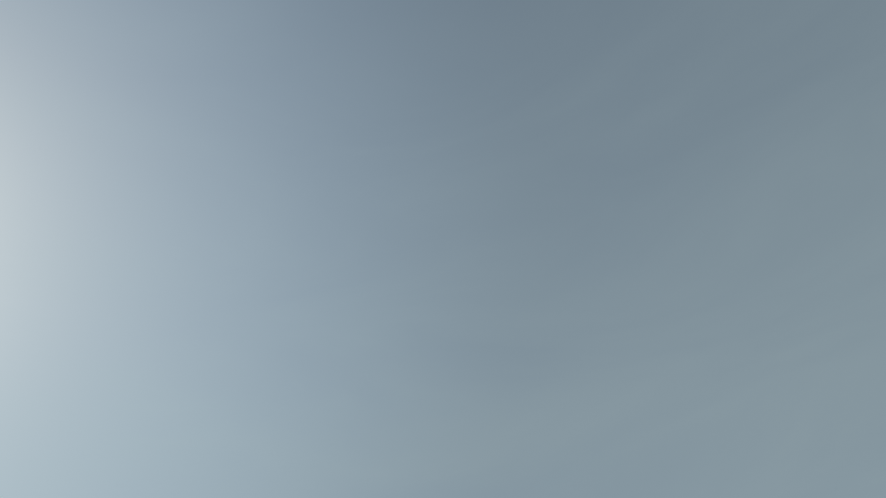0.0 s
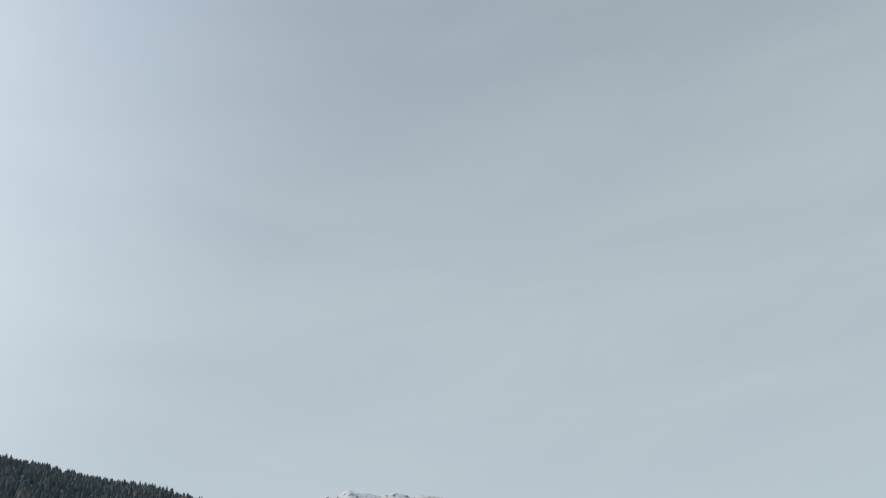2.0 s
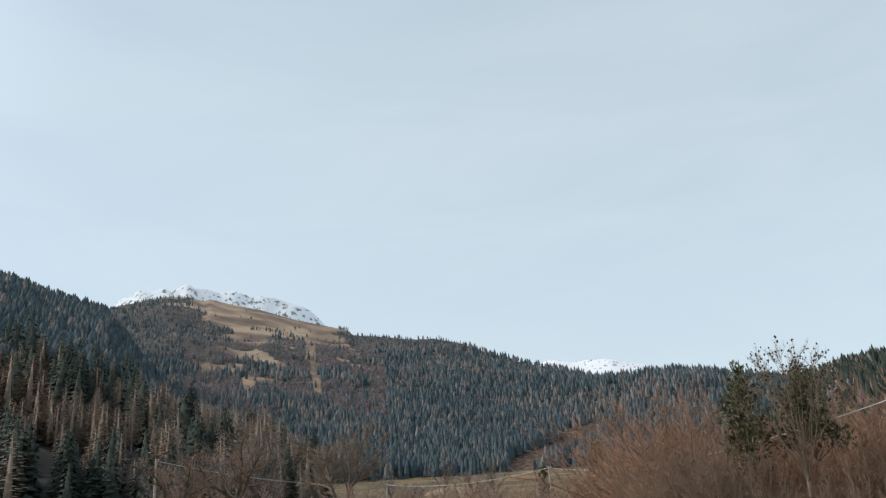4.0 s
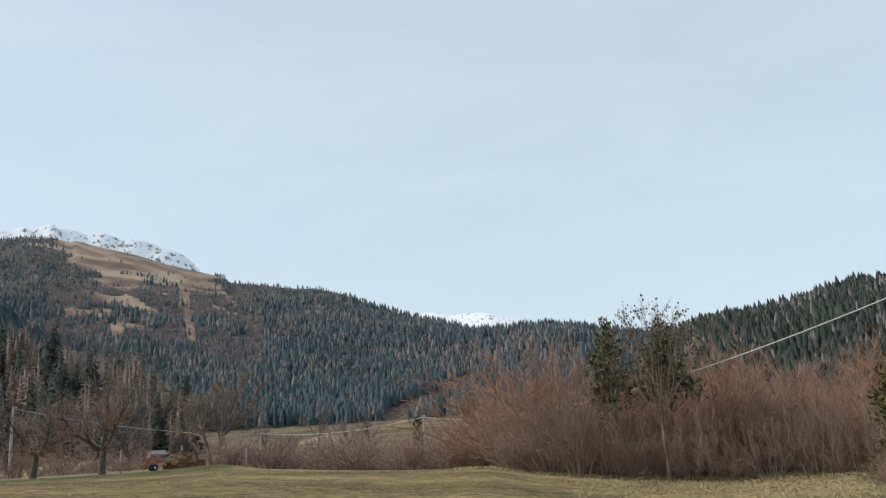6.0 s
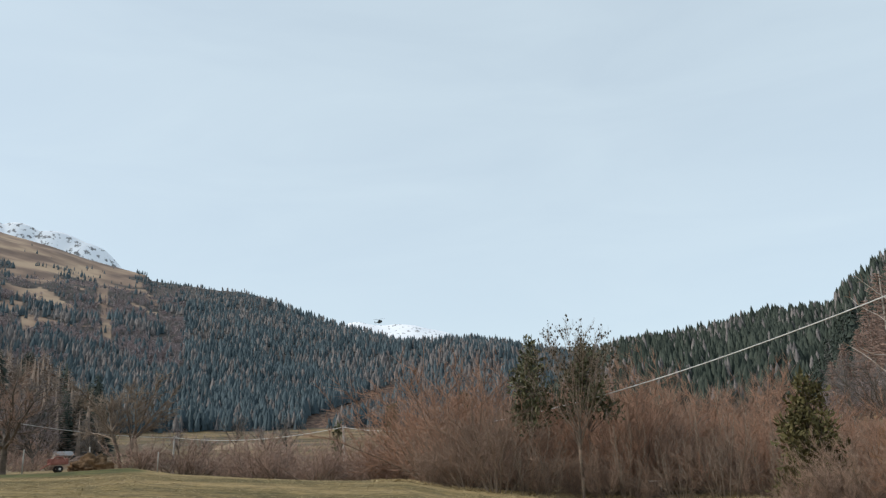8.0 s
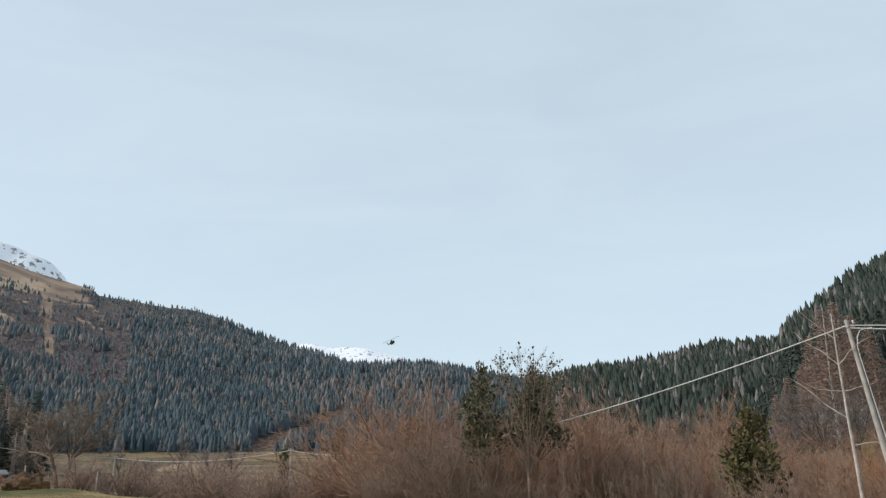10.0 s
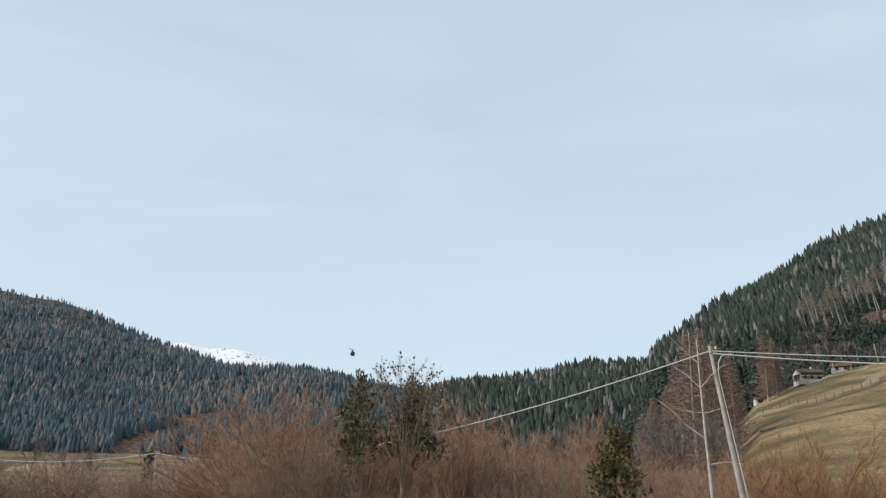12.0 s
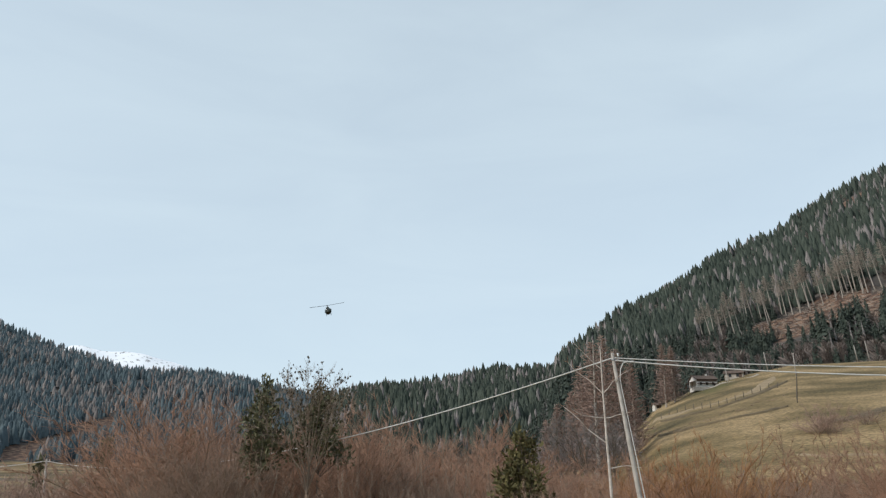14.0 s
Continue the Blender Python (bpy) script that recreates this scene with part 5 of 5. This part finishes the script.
# ---- farm things and small buildings ----
def shed(name, label, m, w, d, h, ridge_h, roof_mat, wall_mat, windows=2, category="shed"):
    ob = thing(name, label, category, m)
    bm = bmesh.new()
    p = [(-w / 2, -d / 2), (w / 2, -d / 2), (w / 2, d / 2), (-w / 2, d / 2)]
    lo, hi = [bm.verts.new((x, y, -0.6)) for x, y in p], [bm.verts.new((x, y, h)) for x, y in p]
    g0, g1 = bm.verts.new((-w / 2, 0, h + ridge_h)), bm.verts.new((w / 2, 0, h + ridge_h))
    bm.faces.new((lo[0], lo[1], hi[1], hi[0]))
    bm.faces.new((lo[2], lo[3], hi[3], hi[2]))
    bm.faces.new((lo[1], lo[2], hi[2], g1, hi[1]))
    bm.faces.new((lo[3], lo[0], hi[0], g0, hi[3]))
    bm.faces.new((hi[0], hi[1], g1, g0))
    bm.faces.new((hi[2], hi[3], g0, g1))
    part("wall", bm, ob, wall_mat)
    a = math.atan2(ridge_h, d / 2)
    L = math.hypot(ridge_h, d / 2) + 0.5
    for s in (-1, 1):
        b = bmesh.new()
        box(b, 0, s * math.cos(a) * L / 2, h + ridge_h - math.sin(a) * L / 2 + 0.1, w + 0.9, L, 0.14, 0.03, Matrix.Rotation(-s * a, 4, "X"))
        part("roof_slope", b, ob, roof_mat)
    for i in range(windows):
        x = -w / 2 + w * (i + 0.7) / (windows + 0.4)
        win = part("window_frame", box(bmesh.new(), x, -d / 2 - 0.01, h * 0.55, 1.0, 0.1, 1.1, 0.02), ob, WOOD_DARK)
        part("pane", box(bmesh.new(), x, -d / 2 - 0.045, h * 0.55, 0.8, 0.06, 0.9), win, WINDOW)
    part("door", box(bmesh.new(), w * 0.36, -d / 2 - 0.02, 0.95, 0.95, 0.08, 2.0, 0.02), ob, WOOD_DARK)
    return ob


def facing(az, r, turn=0.0, lift=0.0):
    return Matrix.LocRotScale(polar(az, r, ground_z(az, r) + lift), Euler((0, 0, radians(-az + turn))), None)


shed("shed", "small shed with a pale metal roof behind hedges", facing(-21.0, 215, 20), 3.6, 3, 1.9, 0.8, ROOF_PALE, STONE, 2)
shed("shed", "low shed with a pale gable among shrubs", facing(-19.75, 150, -65), 2.8, 2.4, 1.5, 0.7, ROOF_DARK, PLASTER, 1)
shed("shed", "tiny white shed at the upper pasture's edge", facing(37.35, 285, 25), 2.2, 2, 1.4, 0.5, ROOF_DARK, PLASTER, 1)
shed("shed", "small weathered shed at the foot of the pasture", facing(33.35, 125, 30), 1.6, 1.4, 1.3, 0.4, ROOF_DARK, STONE, 0)


def chalet(m):
    ob = shed("chalet", "white chalet with dark timber gable and broad roof", m, 8.5, 7.0, 3.9, 1.7, ROOF_DARK, PLASTER, 3, "house")
    part("gable_boarding", box(bmesh.new(), 0, -3.62, 3.4, 8.3, 0.12, 0.9, 0.03), ob, WOOD_DARK)
    bal = part("balcony", box(bmesh.new(), 0, -4.05, 2.15, 8.3, 1.0, 0.16, 0.02), ob, WOOD_DARK)
    part("railing", box(bmesh.new(), 0, -4.5, 2.95, 8.3, 0.07, 0.1), bal, WOOD_DARK)
    for i in range(12):
        part("baluster", box(bmesh.new(), -4 + i * 0.727, -4.5, 2.55, 0.07, 0.05, 0.8), bal, WOOD_DARK)
    part("chimney", box(bmesh.new(), 1.8, 0.8, 5.8, 0.6, 0.6, 1.2, 0.04), ob, PLASTER)
    part("lean_to_roof", box(bmesh.new(), -5.0, -0.3, 3.0, 2.6, 6.4, 0.16, 0.03, Matrix.Rotation(-0.25, 4, "Y")), ob, ROOF_DARK)
    for y in (-3.2, 0, 2.6):
        part("post", box(bmesh.new(), -5.9, y, 1.3, 0.18, 0.18, 3.4), ob, WOOD_DARK)
    part("terrace_wall", box(bmesh.new(), -0.6, -6.0, -0.3, 11.5, 0.5, 1.5, 0.08), ob, STONE)
    return ob


ch = chalet(facing(40.55, 284, 24, -0.3))
ch.scale = (0.85, 0.85, 0.85)
shed("barn", "long stone and timber barn beside the chalet", facing(42.6, 292, -5, -0.3), 6.0, 4, 1.8, 1.0, ROOF_DARK, STONE, 2, "barn")
for az in np.arange(40.2, 44.2, 0.16):
    rr = 281 + 3 * math.sin(az * 5)
    b = bmesh.new()
    bmesh.ops.create_icosphere(b, subdivisions=2, radius=0.45 + 0.2 * math.sin(az * 37))
    for v in b.verts:
        v.co *= 1 + 0.25 * noise.noise(v.co * 1.7 + Vector((az, 0, 0)))
    ob = new("boulder", bpy.data.meshes.new("boulder"))
    b.to_mesh(ob.data)
    b.free()
    ob.data.materials.append(STONE)
    ob.matrix_basis = stand(float(az), rr, 1.0, az * 90, 0.2)
    tagged(ob, "pale rubble boulder below the chalet's terrace", "boulder", "boulders below the chalet")

TRACK = ramp_mat("worn straw-coloured track", (0.19, 0.142, 0.08), (0.34, 0.255, 0.155), 0.4, 0.98, 0.5, 6)
ROUGH_GRASS = ramp_mat("rank brown grass", (0.07, 0.052, 0.03), (0.17, 0.125, 0.07), 0.5, 0.98, 0.6, 7)


def lane(name, label, pts, width, height, material, category):
    """A low strip that follows the pasture along bearings and elevations."""
    azs, els = zip(*pts)
    t = np.linspace(0, len(pts) - 1, 30 * (len(pts) - 1))
    mid = []
    for q in t:
        az, el = float(np.interp(q, range(len(pts)), azs)), float(np.interp(q, range(len(pts)), els))
        mid.append(polar(az, r_at(az, el + 0.02 * math.sin(5 * q), 68, 299)).to_2d())
    mid = [sum(mid[max(0, i - 4):i + 5], Vector((0, 0))) / len(mid[max(0, i - 4):i + 5]) for i in range(len(mid))]
    verts, faces = [], []
    for i, p in enumerate(mid):
        d = (mid[min(i + 1, len(mid) - 1)] - mid[max(i - 1, 0)]).normalized()
        side = Vector((-d.y, d.x))
        w = width * min(1.0, 0.15 + i / 9, 0.15 + (len(mid) - 1 - i) / 9) * (1 + 0.35 * noise.noise(Vector((i * 0.3, width, 0))))
        for k, (o, h) in enumerate(((-0.5, -0.25), (-0.3, 0.8), (0.0, 1.0), (0.3, 0.8), (0.5, -0.25))):
            q = p + side * o * w
            z = ground_z(math.degrees(math.atan2(q.x, q.y)), q.length)
            verts.append((q.x, q.y, z + h * height + 0.08 * noise.noise(Vector((q.x, q.y, 0)) * 0.7)))
            if i and k:
                n = len(verts) - 1
                faces.append((n - 6, n - 5, n, n - 1))
    return tagged(new(name, mesh_from(name, verts, faces, [material])), label, category, kind="structure")


lane("path_1", "pale worn track climbing the pasture", [(37.1, 5.3), (38.1, 5.5), (40.75, 6.13), (43.66, 6.82), (45.1, 7.8)], 4.0, 0.14, TRACK, "path")
lane("grass_bank_1", "dark rank grass bank below the track", [(37.3, 5.1), (41.2, 5.86), (43.3, 6.5), (46.0, 7.45)], 2.6, 0.3, ROUGH_GRASS, "grass bank")
lane("grass_bank_2", "brown grass bank across the pasture", [(37.0, 4.1), (41.1, 5.0), (43.5, 5.4), (45.8, 5.8)], 2.2, 0.3, ROUGH_GRASS, "grass bank")
lane("path_2", "pale farm track at the foot of the pasture", [(45.6, 2.75), (47.6, 2.58), (49.2, 2.64), (52.5, 2.5)], 1.5, 0.12, TRACK, "path")
lane("grass_bank_3", "dark grass bank on the eastern pasture", [(48.0, 4.6), (50.0, 5.0), (52.0, 5.5)], 3.0, 0.3, ROUGH_GRASS, "grass bank")

# pasture fence posts and stakes
post_me = bpy.data.meshes.new("fence_post")
bm = loft([ring((0, 0, z), (1, 0, 0), (0, 1, 0), q, q, 7) for z, q in ((-0.3, 0.09), (0.6, 0.085), (1.35, 0.07), (1.42, 0.04))])
bm.to_mesh(post_me)
bm.free()
post_me.materials.append(BARK)
for i in range(15):
    t = i / 14
    az = 37.6 + 7.6 * t
    rr = r_at(az, 5.35 + 1.6 * t + 0.15 * math.sin(9 * t), 70, 298)
    ob = new("fence_post", post_me)
    ob.matrix_basis = stand(az, rr, 1.0, 40 * i, 0.0)
    tagged(ob, "grey wooden fence post in the pasture", "fence post", "pasture fence posts")
for i in range(9):
    ob = new("fence_post", post_me)
    ob.matrix_basis = stand(46.25 + 0.025 * i, r_at(46.25 + 0.025 * i, 6.0 + 0.21 * i, 70, 298), 1.1, 61 * i, 0.0)
    tagged(ob, "grey wooden fence post in rank grass", "fence post", "pasture fence posts")
for i in range(26):
    az = 38.6 + 0.28 * i
    rr = 297 - 8 * math.sin(i * 0.6)
    ob = new("fence_post", post_me)
    ob.matrix_basis = stand(az, min(rr, 299), 1.15, 33 * i, 0.0)
    tagged(ob, "grey wooden fence post at the pasture's upper edge", "fence post", "pasture fence posts")


def stake(az, r, h, rad, label, tilt=0.0):
    bm = loft([ring((0, 0, z), (1, 0, 0), (0, 1, 0), q, q, 8) for z, q in ((-0.2, rad), (h * 0.6, rad * 0.95), (h - 0.05, rad * 0.85), (h, rad * 0.5))])
    me = bpy.data.meshes.new("stake")
    bm.to_mesh(me)
    bm.free()
    me.materials.append(POLE_WOOD)
    ob = new("stake", me)
    ob.matrix_basis = stand(az, r, 1.0, 0, 0.0, tilt)
    return tagged(ob, label, "stake")


stake(-23.15, 58, 1.5, 0.05, "pale wooden stake at the hedge")
stake(-19.4, 64, 1.7, 0.06, "grey post by the dung heap")
stake(-15.25, 58, 1.25, 0.05, "pale stake before the hedge")
stake(46.4, 240, 6.5, 0.12, "tall grey pole standing in the pasture")
stake(42.1, 270, 5.0, 0.1, "thin grey pole below the chalet")
for az, h in ((38.4, 8.0), (44.72, 6.3), (50.12, 5.6), (50.8, 6.8)):
    stake(az, 297, h, 0.14, "tall pale bare trunk at the pasture's upper edge", -0.12)
stake(27.4, 40.0, 1.6, 0.05, "short pale stake by the spruce", 0.05)
stake(29.0, 39.0, 2.4, 0.045, "pale bare stick beside the spruce", 0.1)


def heap(m):
    rs = np.random.RandomState(4)
    bm = bmesh.new()
    bmesh.ops.create_icosphere(bm, subdivisions=5, radius=1.0)
    for v in bm.verts:
        n = noise.noise(v.co * 2.3) * 0.3 + noise.noise(v.co * 6.0) * 0.2 + noise.noise(v.co * 15.0) * 0.12
        v.co = Vector((v.co.x * 1.3 * (1 + n), v.co.y * 1.0 * (1 + n), max(v.co.z, -0.25) * (0.9 + 0.2 * v.co.x * 0.5) * (1 + n)))
    ob = new("dung_mound", bpy.data.meshes.new("dung_mound"))
    bm.to_mesh(ob.data)
    bm.free()
    for p in ob.data.polygons:
        p.use_smooth = True
    ob.data.materials.append(EARTH)
    ob.matrix_basis = m
    return tagged(ob, "brown heap of dung and straw on grass", "heap")


heap(facing(-19.3, 61.0, 0, 0.08))


def spreader(m):
    ob = thing("farm_trailer", "faded red farm trailer parked by a heap", "trailer", m)
    body = bmesh.new()
    box(body, 0, 0, 0.62, 1.25, 0.9, 0.10, 0.02)
    box(body, 0, -0.43, 0.82, 1.25, 0.06, 0.36, 0.02)
    box(body, 0, 0.43, 0.82, 1.25, 0.06, 0.36, 0.02)
    box(body, 0.6, 0, 0.82, 0.06, 0.8, 0.36, 0.02)
    part("body", body, ob, RED_PAINT)
    arch = [(math.cos(a) * 0.5 - 0.05, -0.44, 0.62 + 0.5 * math.sin(a), math.cos(a + 0.3) * 0.5 - 0.05, -0.44, 0.62 + 0.5 * math.sin(a + 0.3), 0.05, 0.05) for a in np.arange(0.1, 2.9, 0.3)]
    part("mudguard", tube_mesh("mudguard", arch, 6, RED_PAINT), ob)
    part("drawbar", tube_mesh("drawbar", [(-0.6, 0, 0.6, -1.15, 0, 0.28, 0.05, 0.045)], 6, RED_PAINT), ob)
    for y in (-0.5, 0.5):
        w = part("wheel", loft([ring((0.05, y + q, 0.25), (1, 0, 0), (0, 0, 1), s, s, 18) for q, s in ((-0.09, 0.15), (-0.09, 0.22), (-0.05, 0.25), (0.05, 0.25), (0.09, 0.22), (0.09, 0.15))]), ob, RUBBER, "black rubber tyre")
        part("rim", loft([ring((0.05, y + q, 0.25), (1, 0, 0), (0, 0, 1), s, s, 14) for q, s in ((-0.1, 0.05), (-0.07, 0.15), (0.07, 0.15), (0.1, 0.05))]), w, PLASTER)
    return ob


spreader(facing(-21.2, 60.5, 12)).scale = (0.9, 0.9, 0.9)


def meter_box(m):
    ob = thing("utility_cabinet", "small grey metal cabinet before the thicket", "cabinet", m)
    part("body", box(bmesh.new(), 0, 0, 0.3, 0.62, 0.42, 0.72, 0.02), ob, GREY_BOX)
    part("lid", box(bmesh.new(), 0, -0.02, 0.68, 0.68, 0.48, 0.04, 0.01), ob, PLASTER, "pale capped lid")
    d = part("door", box(bmesh.new(), 0, -0.222, 0.32, 0.52, 0.02, 0.55, 0.005), ob, GREY_BOX)
    part("handle", box(bmesh.new(), 0.18, -0.245, 0.35, 0.03, 0.03, 0.14, 0.005), d, STEEL)
    return ob


meter_box(facing(18.05, 47.2, 15)).scale = (1.15, 1.15, 1.3)


def bank(name, label, m, w, d, h, seed):
    bm = bmesh.new()
    bmesh.ops.create_grid(bm, x_segments=40, y_segments=16, size=1.0)
    for v in bm.verts:
        e = (1 - v.co.x ** 4) * max(0.0, 1 - v.co.y ** 2)
        n = noise.noise(Vector((v.co.x * 4 + seed, v.co.y * 3, 0))) * 0.25
        v.co = Vector((v.co.x * w / 2, v.co.y * d / 2, e * h * (0.9 + n) - 0.3))
    ob = new(name, bpy.data.meshes.new(name))
    bm.to_mesh(ob.data)
    bm.free()
    ob.data.materials.append(SAND)
    ob.matrix_basis = m
    return tagged(ob, label, "earth bank", kind="structure")


bank("earth_bank_1", "ochre earth bank below the wood", facing(-16.6, 300), 24, 8, 4.0, 1.0)
bank("earth_bank_2", "ochre earth bank in the valley", facing(-9.5, 330), 28, 8, 3.0, 4.0)
bank("earth_bank_3", "ochre earth bank behind the hedge", facing(-26.2, 120), 12, 4, 2.2, 7.0)


# ---- the helicopter ----
def helicopter():
    ob = thing("helicopter", "dark olive transport helicopter flying with spinning rotor", "helicopter", Matrix.Identity(4))
    X, Z = (1, 0, 0), (0, 0, 1)
    # the nose looks along +y
    body = [ring((0, y, z), X, Z, rx, rz, 16) for y, z, rx, rz in (
        (4.1, -0.35, 0.12, 0.1), (3.8, -0.3, 0.6, 0.45), (3.2, -0.1, 1.0, 0.8), (2.2, 0.12, 1.22, 1.1), (0.8, 0.2, 1.3, 1.22), (-1.2, 0.2, 1.28, 1.2), (-2.6, 0.32, 0.95, 0.95), (-3.6, 0.5, 0.5, 0.55))]
    part("fuselage", loft(body), ob, HELI_GREEN)
    cowl = [ring((0, y, z), X, Z, rx, rz, 12) for y, z, rx, rz in ((1.3, 1.35, 0.3, 0.2), (0.6, 1.6, 0.6, 0.45), (-1.4, 1.6, 0.6, 0.5), (-3.0, 1.2, 0.3, 0.3))]
    part("engine_cowling", loft(cowl), ob, HELI_GREEN)
    boom = [ring((0, y, z), X, Z, q, q, 10) for y, z, q in ((-3.2, 0.55, 0.45), (-6.0, 0.75, 0.3), (-8.6, 0.95, 0.18))]
    part("tail_boom", loft(boom), ob, HELI_GREEN)
    part("fin", box(bmesh.new(), 0, -8.7, 1.75, 0.14, 0.9, 2.0, 0.04, Matrix.Rotation(0.35, 4, "X")), ob, HELI_GREEN)
    part("tailplane", box(bmesh.new(), 0, -6.6, 0.8, 2.6, 0.6, 0.1, 0.03), ob, HELI_GREEN)
    for s in (-1, 1):
        glass = [ring((s * 0.52, y, z), X, Z, rx, rz, 8) for y, z, rx, rz in ((3.25, 0.42, 0.3, 0.22), (2.75, 0.72, 0.46, 0.36), (2.3, 0.92, 0.5, 0.3))]
        part("windscreen", loft(glass), ob, CANOPY)
        part("side_window", box(bmesh.new(), s * 1.25, 1.2, 0.62, 0.1, 1.1, 0.7, 0.03), ob, CANOPY)
        part("skid", tube_mesh("skid", [(s * 1.0, -2.2, -1.35, s * 1.0, 1.9, -1.35, 0.07, 0.07), (s * 1.0, 1.9, -1.35, s * 1.0, 2.4, -1.15, 0.07, 0.05)], 6, HELI_DARK), ob)
        for y in (-1.2, 1.1):
            part("skid_strut", tube_mesh("skid_strut", [(s * 0.7, y, -0.8, s * 1.0, y, -1.35, 0.06, 0.06)], 6, HELI_DARK), ob)
    part("mast", tube_mesh("mast", [(0, 0, 1.7, 0, 0, 2.55, 0.14, 0.12)], 8, HELI_DARK), ob)
    rotor = part("main_rotor", loft([ring((0, 0, z), X, (0, 1, 0), q, q, 10) for z, q in ((-0.12, 0.2), (0.0, 0.34), (0.12, 0.16))]), ob, HELI_DARK)
    rotor.location = (0, 0, 2.6)
    for s in (-1, 1):
        part("rotor_blade", box(bmesh.new(), s * 3.8, 0, 0.06 + 0.05, 7.0, 0.55, 0.09, 0.02, Matrix.Rotation(-s * 0.03, 4, "Y")), rotor, HELI_DARK)
    tail = part("tail_rotor", loft([ring((q, 0, 0), (0, 1, 0), Z, r, r, 8) for q, r in ((-0.1, 0.1), (0.1, 0.08))]), ob, HELI_DARK)
    tail.location = (0.25, -8.95, 2.3)
    part("tail_blade", box(bmesh.new(), 0.03, 0, 0, 0.04, 0.2, 2.5, 0.01), tail, HELI_DARK)
    return ob, rotor, tail


heli, heli_rotor, heli_tail = helicopter()
# seconds, bearing, elevation, distance
FLIGHT = [(0.0, -33.0, 3.9, 1280), (3.5, -19.0, 5.6, 1050), (6.5, -6.6, 8.0, 840), (7.0, -4.85, 8.5, 806), (7.5, -2.73, 9.31, 772), (8.0, -0.46, 10.06, 738), (9.2, 2.6, 10.2, 655),
          (10.5, 4.97, 10.13, 566), (11.0, 6.56, 10.03, 532), (11.5, 8.02, 9.85, 498), (12.0, 9.56, 9.78, 462), (12.5, 10.9, 9.98, 426), (13.0, 11.99, 10.26, 390),
          (13.5, 13.18, 11.4, 354), (14.0, 14.28, 13.15, 318)]


def motions():
    pts = [(t, polar(a, r, EYE + r * math.tan(radians(e)))) for t, a, e, r in FLIGHT]
    rows = []
    for i, (t, p) in enumerate(pts):
        a, b = pts[max(0, i - 1)][1], pts[min(len(pts) - 1, i + 1)][1]
        d = (b - a).normalized().lerp(-p.normalized(), min(1.0, max(0.0, (t - 10.5) / 1.5)))
        yaw = math.degrees(math.atan2(-d.x, d.y))
        rows.append((t, pose(p.x, p.y, p.z, float(np.interp(t, [8, 10.5, 12, 14], [4, 6, -5, -7])), float(np.interp(t, [7, 8, 10.5, 12, 13.5, 14], [4, 12, 20, 6, 3, 12])), yaw)))
    walk(heli, rows)
    walk(heli_rotor, [(k / 30, pose(0, 0, 2.6, 0, 0, 65.0 * (k - 420) + 14)) for k in range(421)])
    walk(heli_tail, [(k / 30, pose(0.25, -8.95, 2.3, 80.0 * k, 0, 0)) for k in range(421)])


motions()
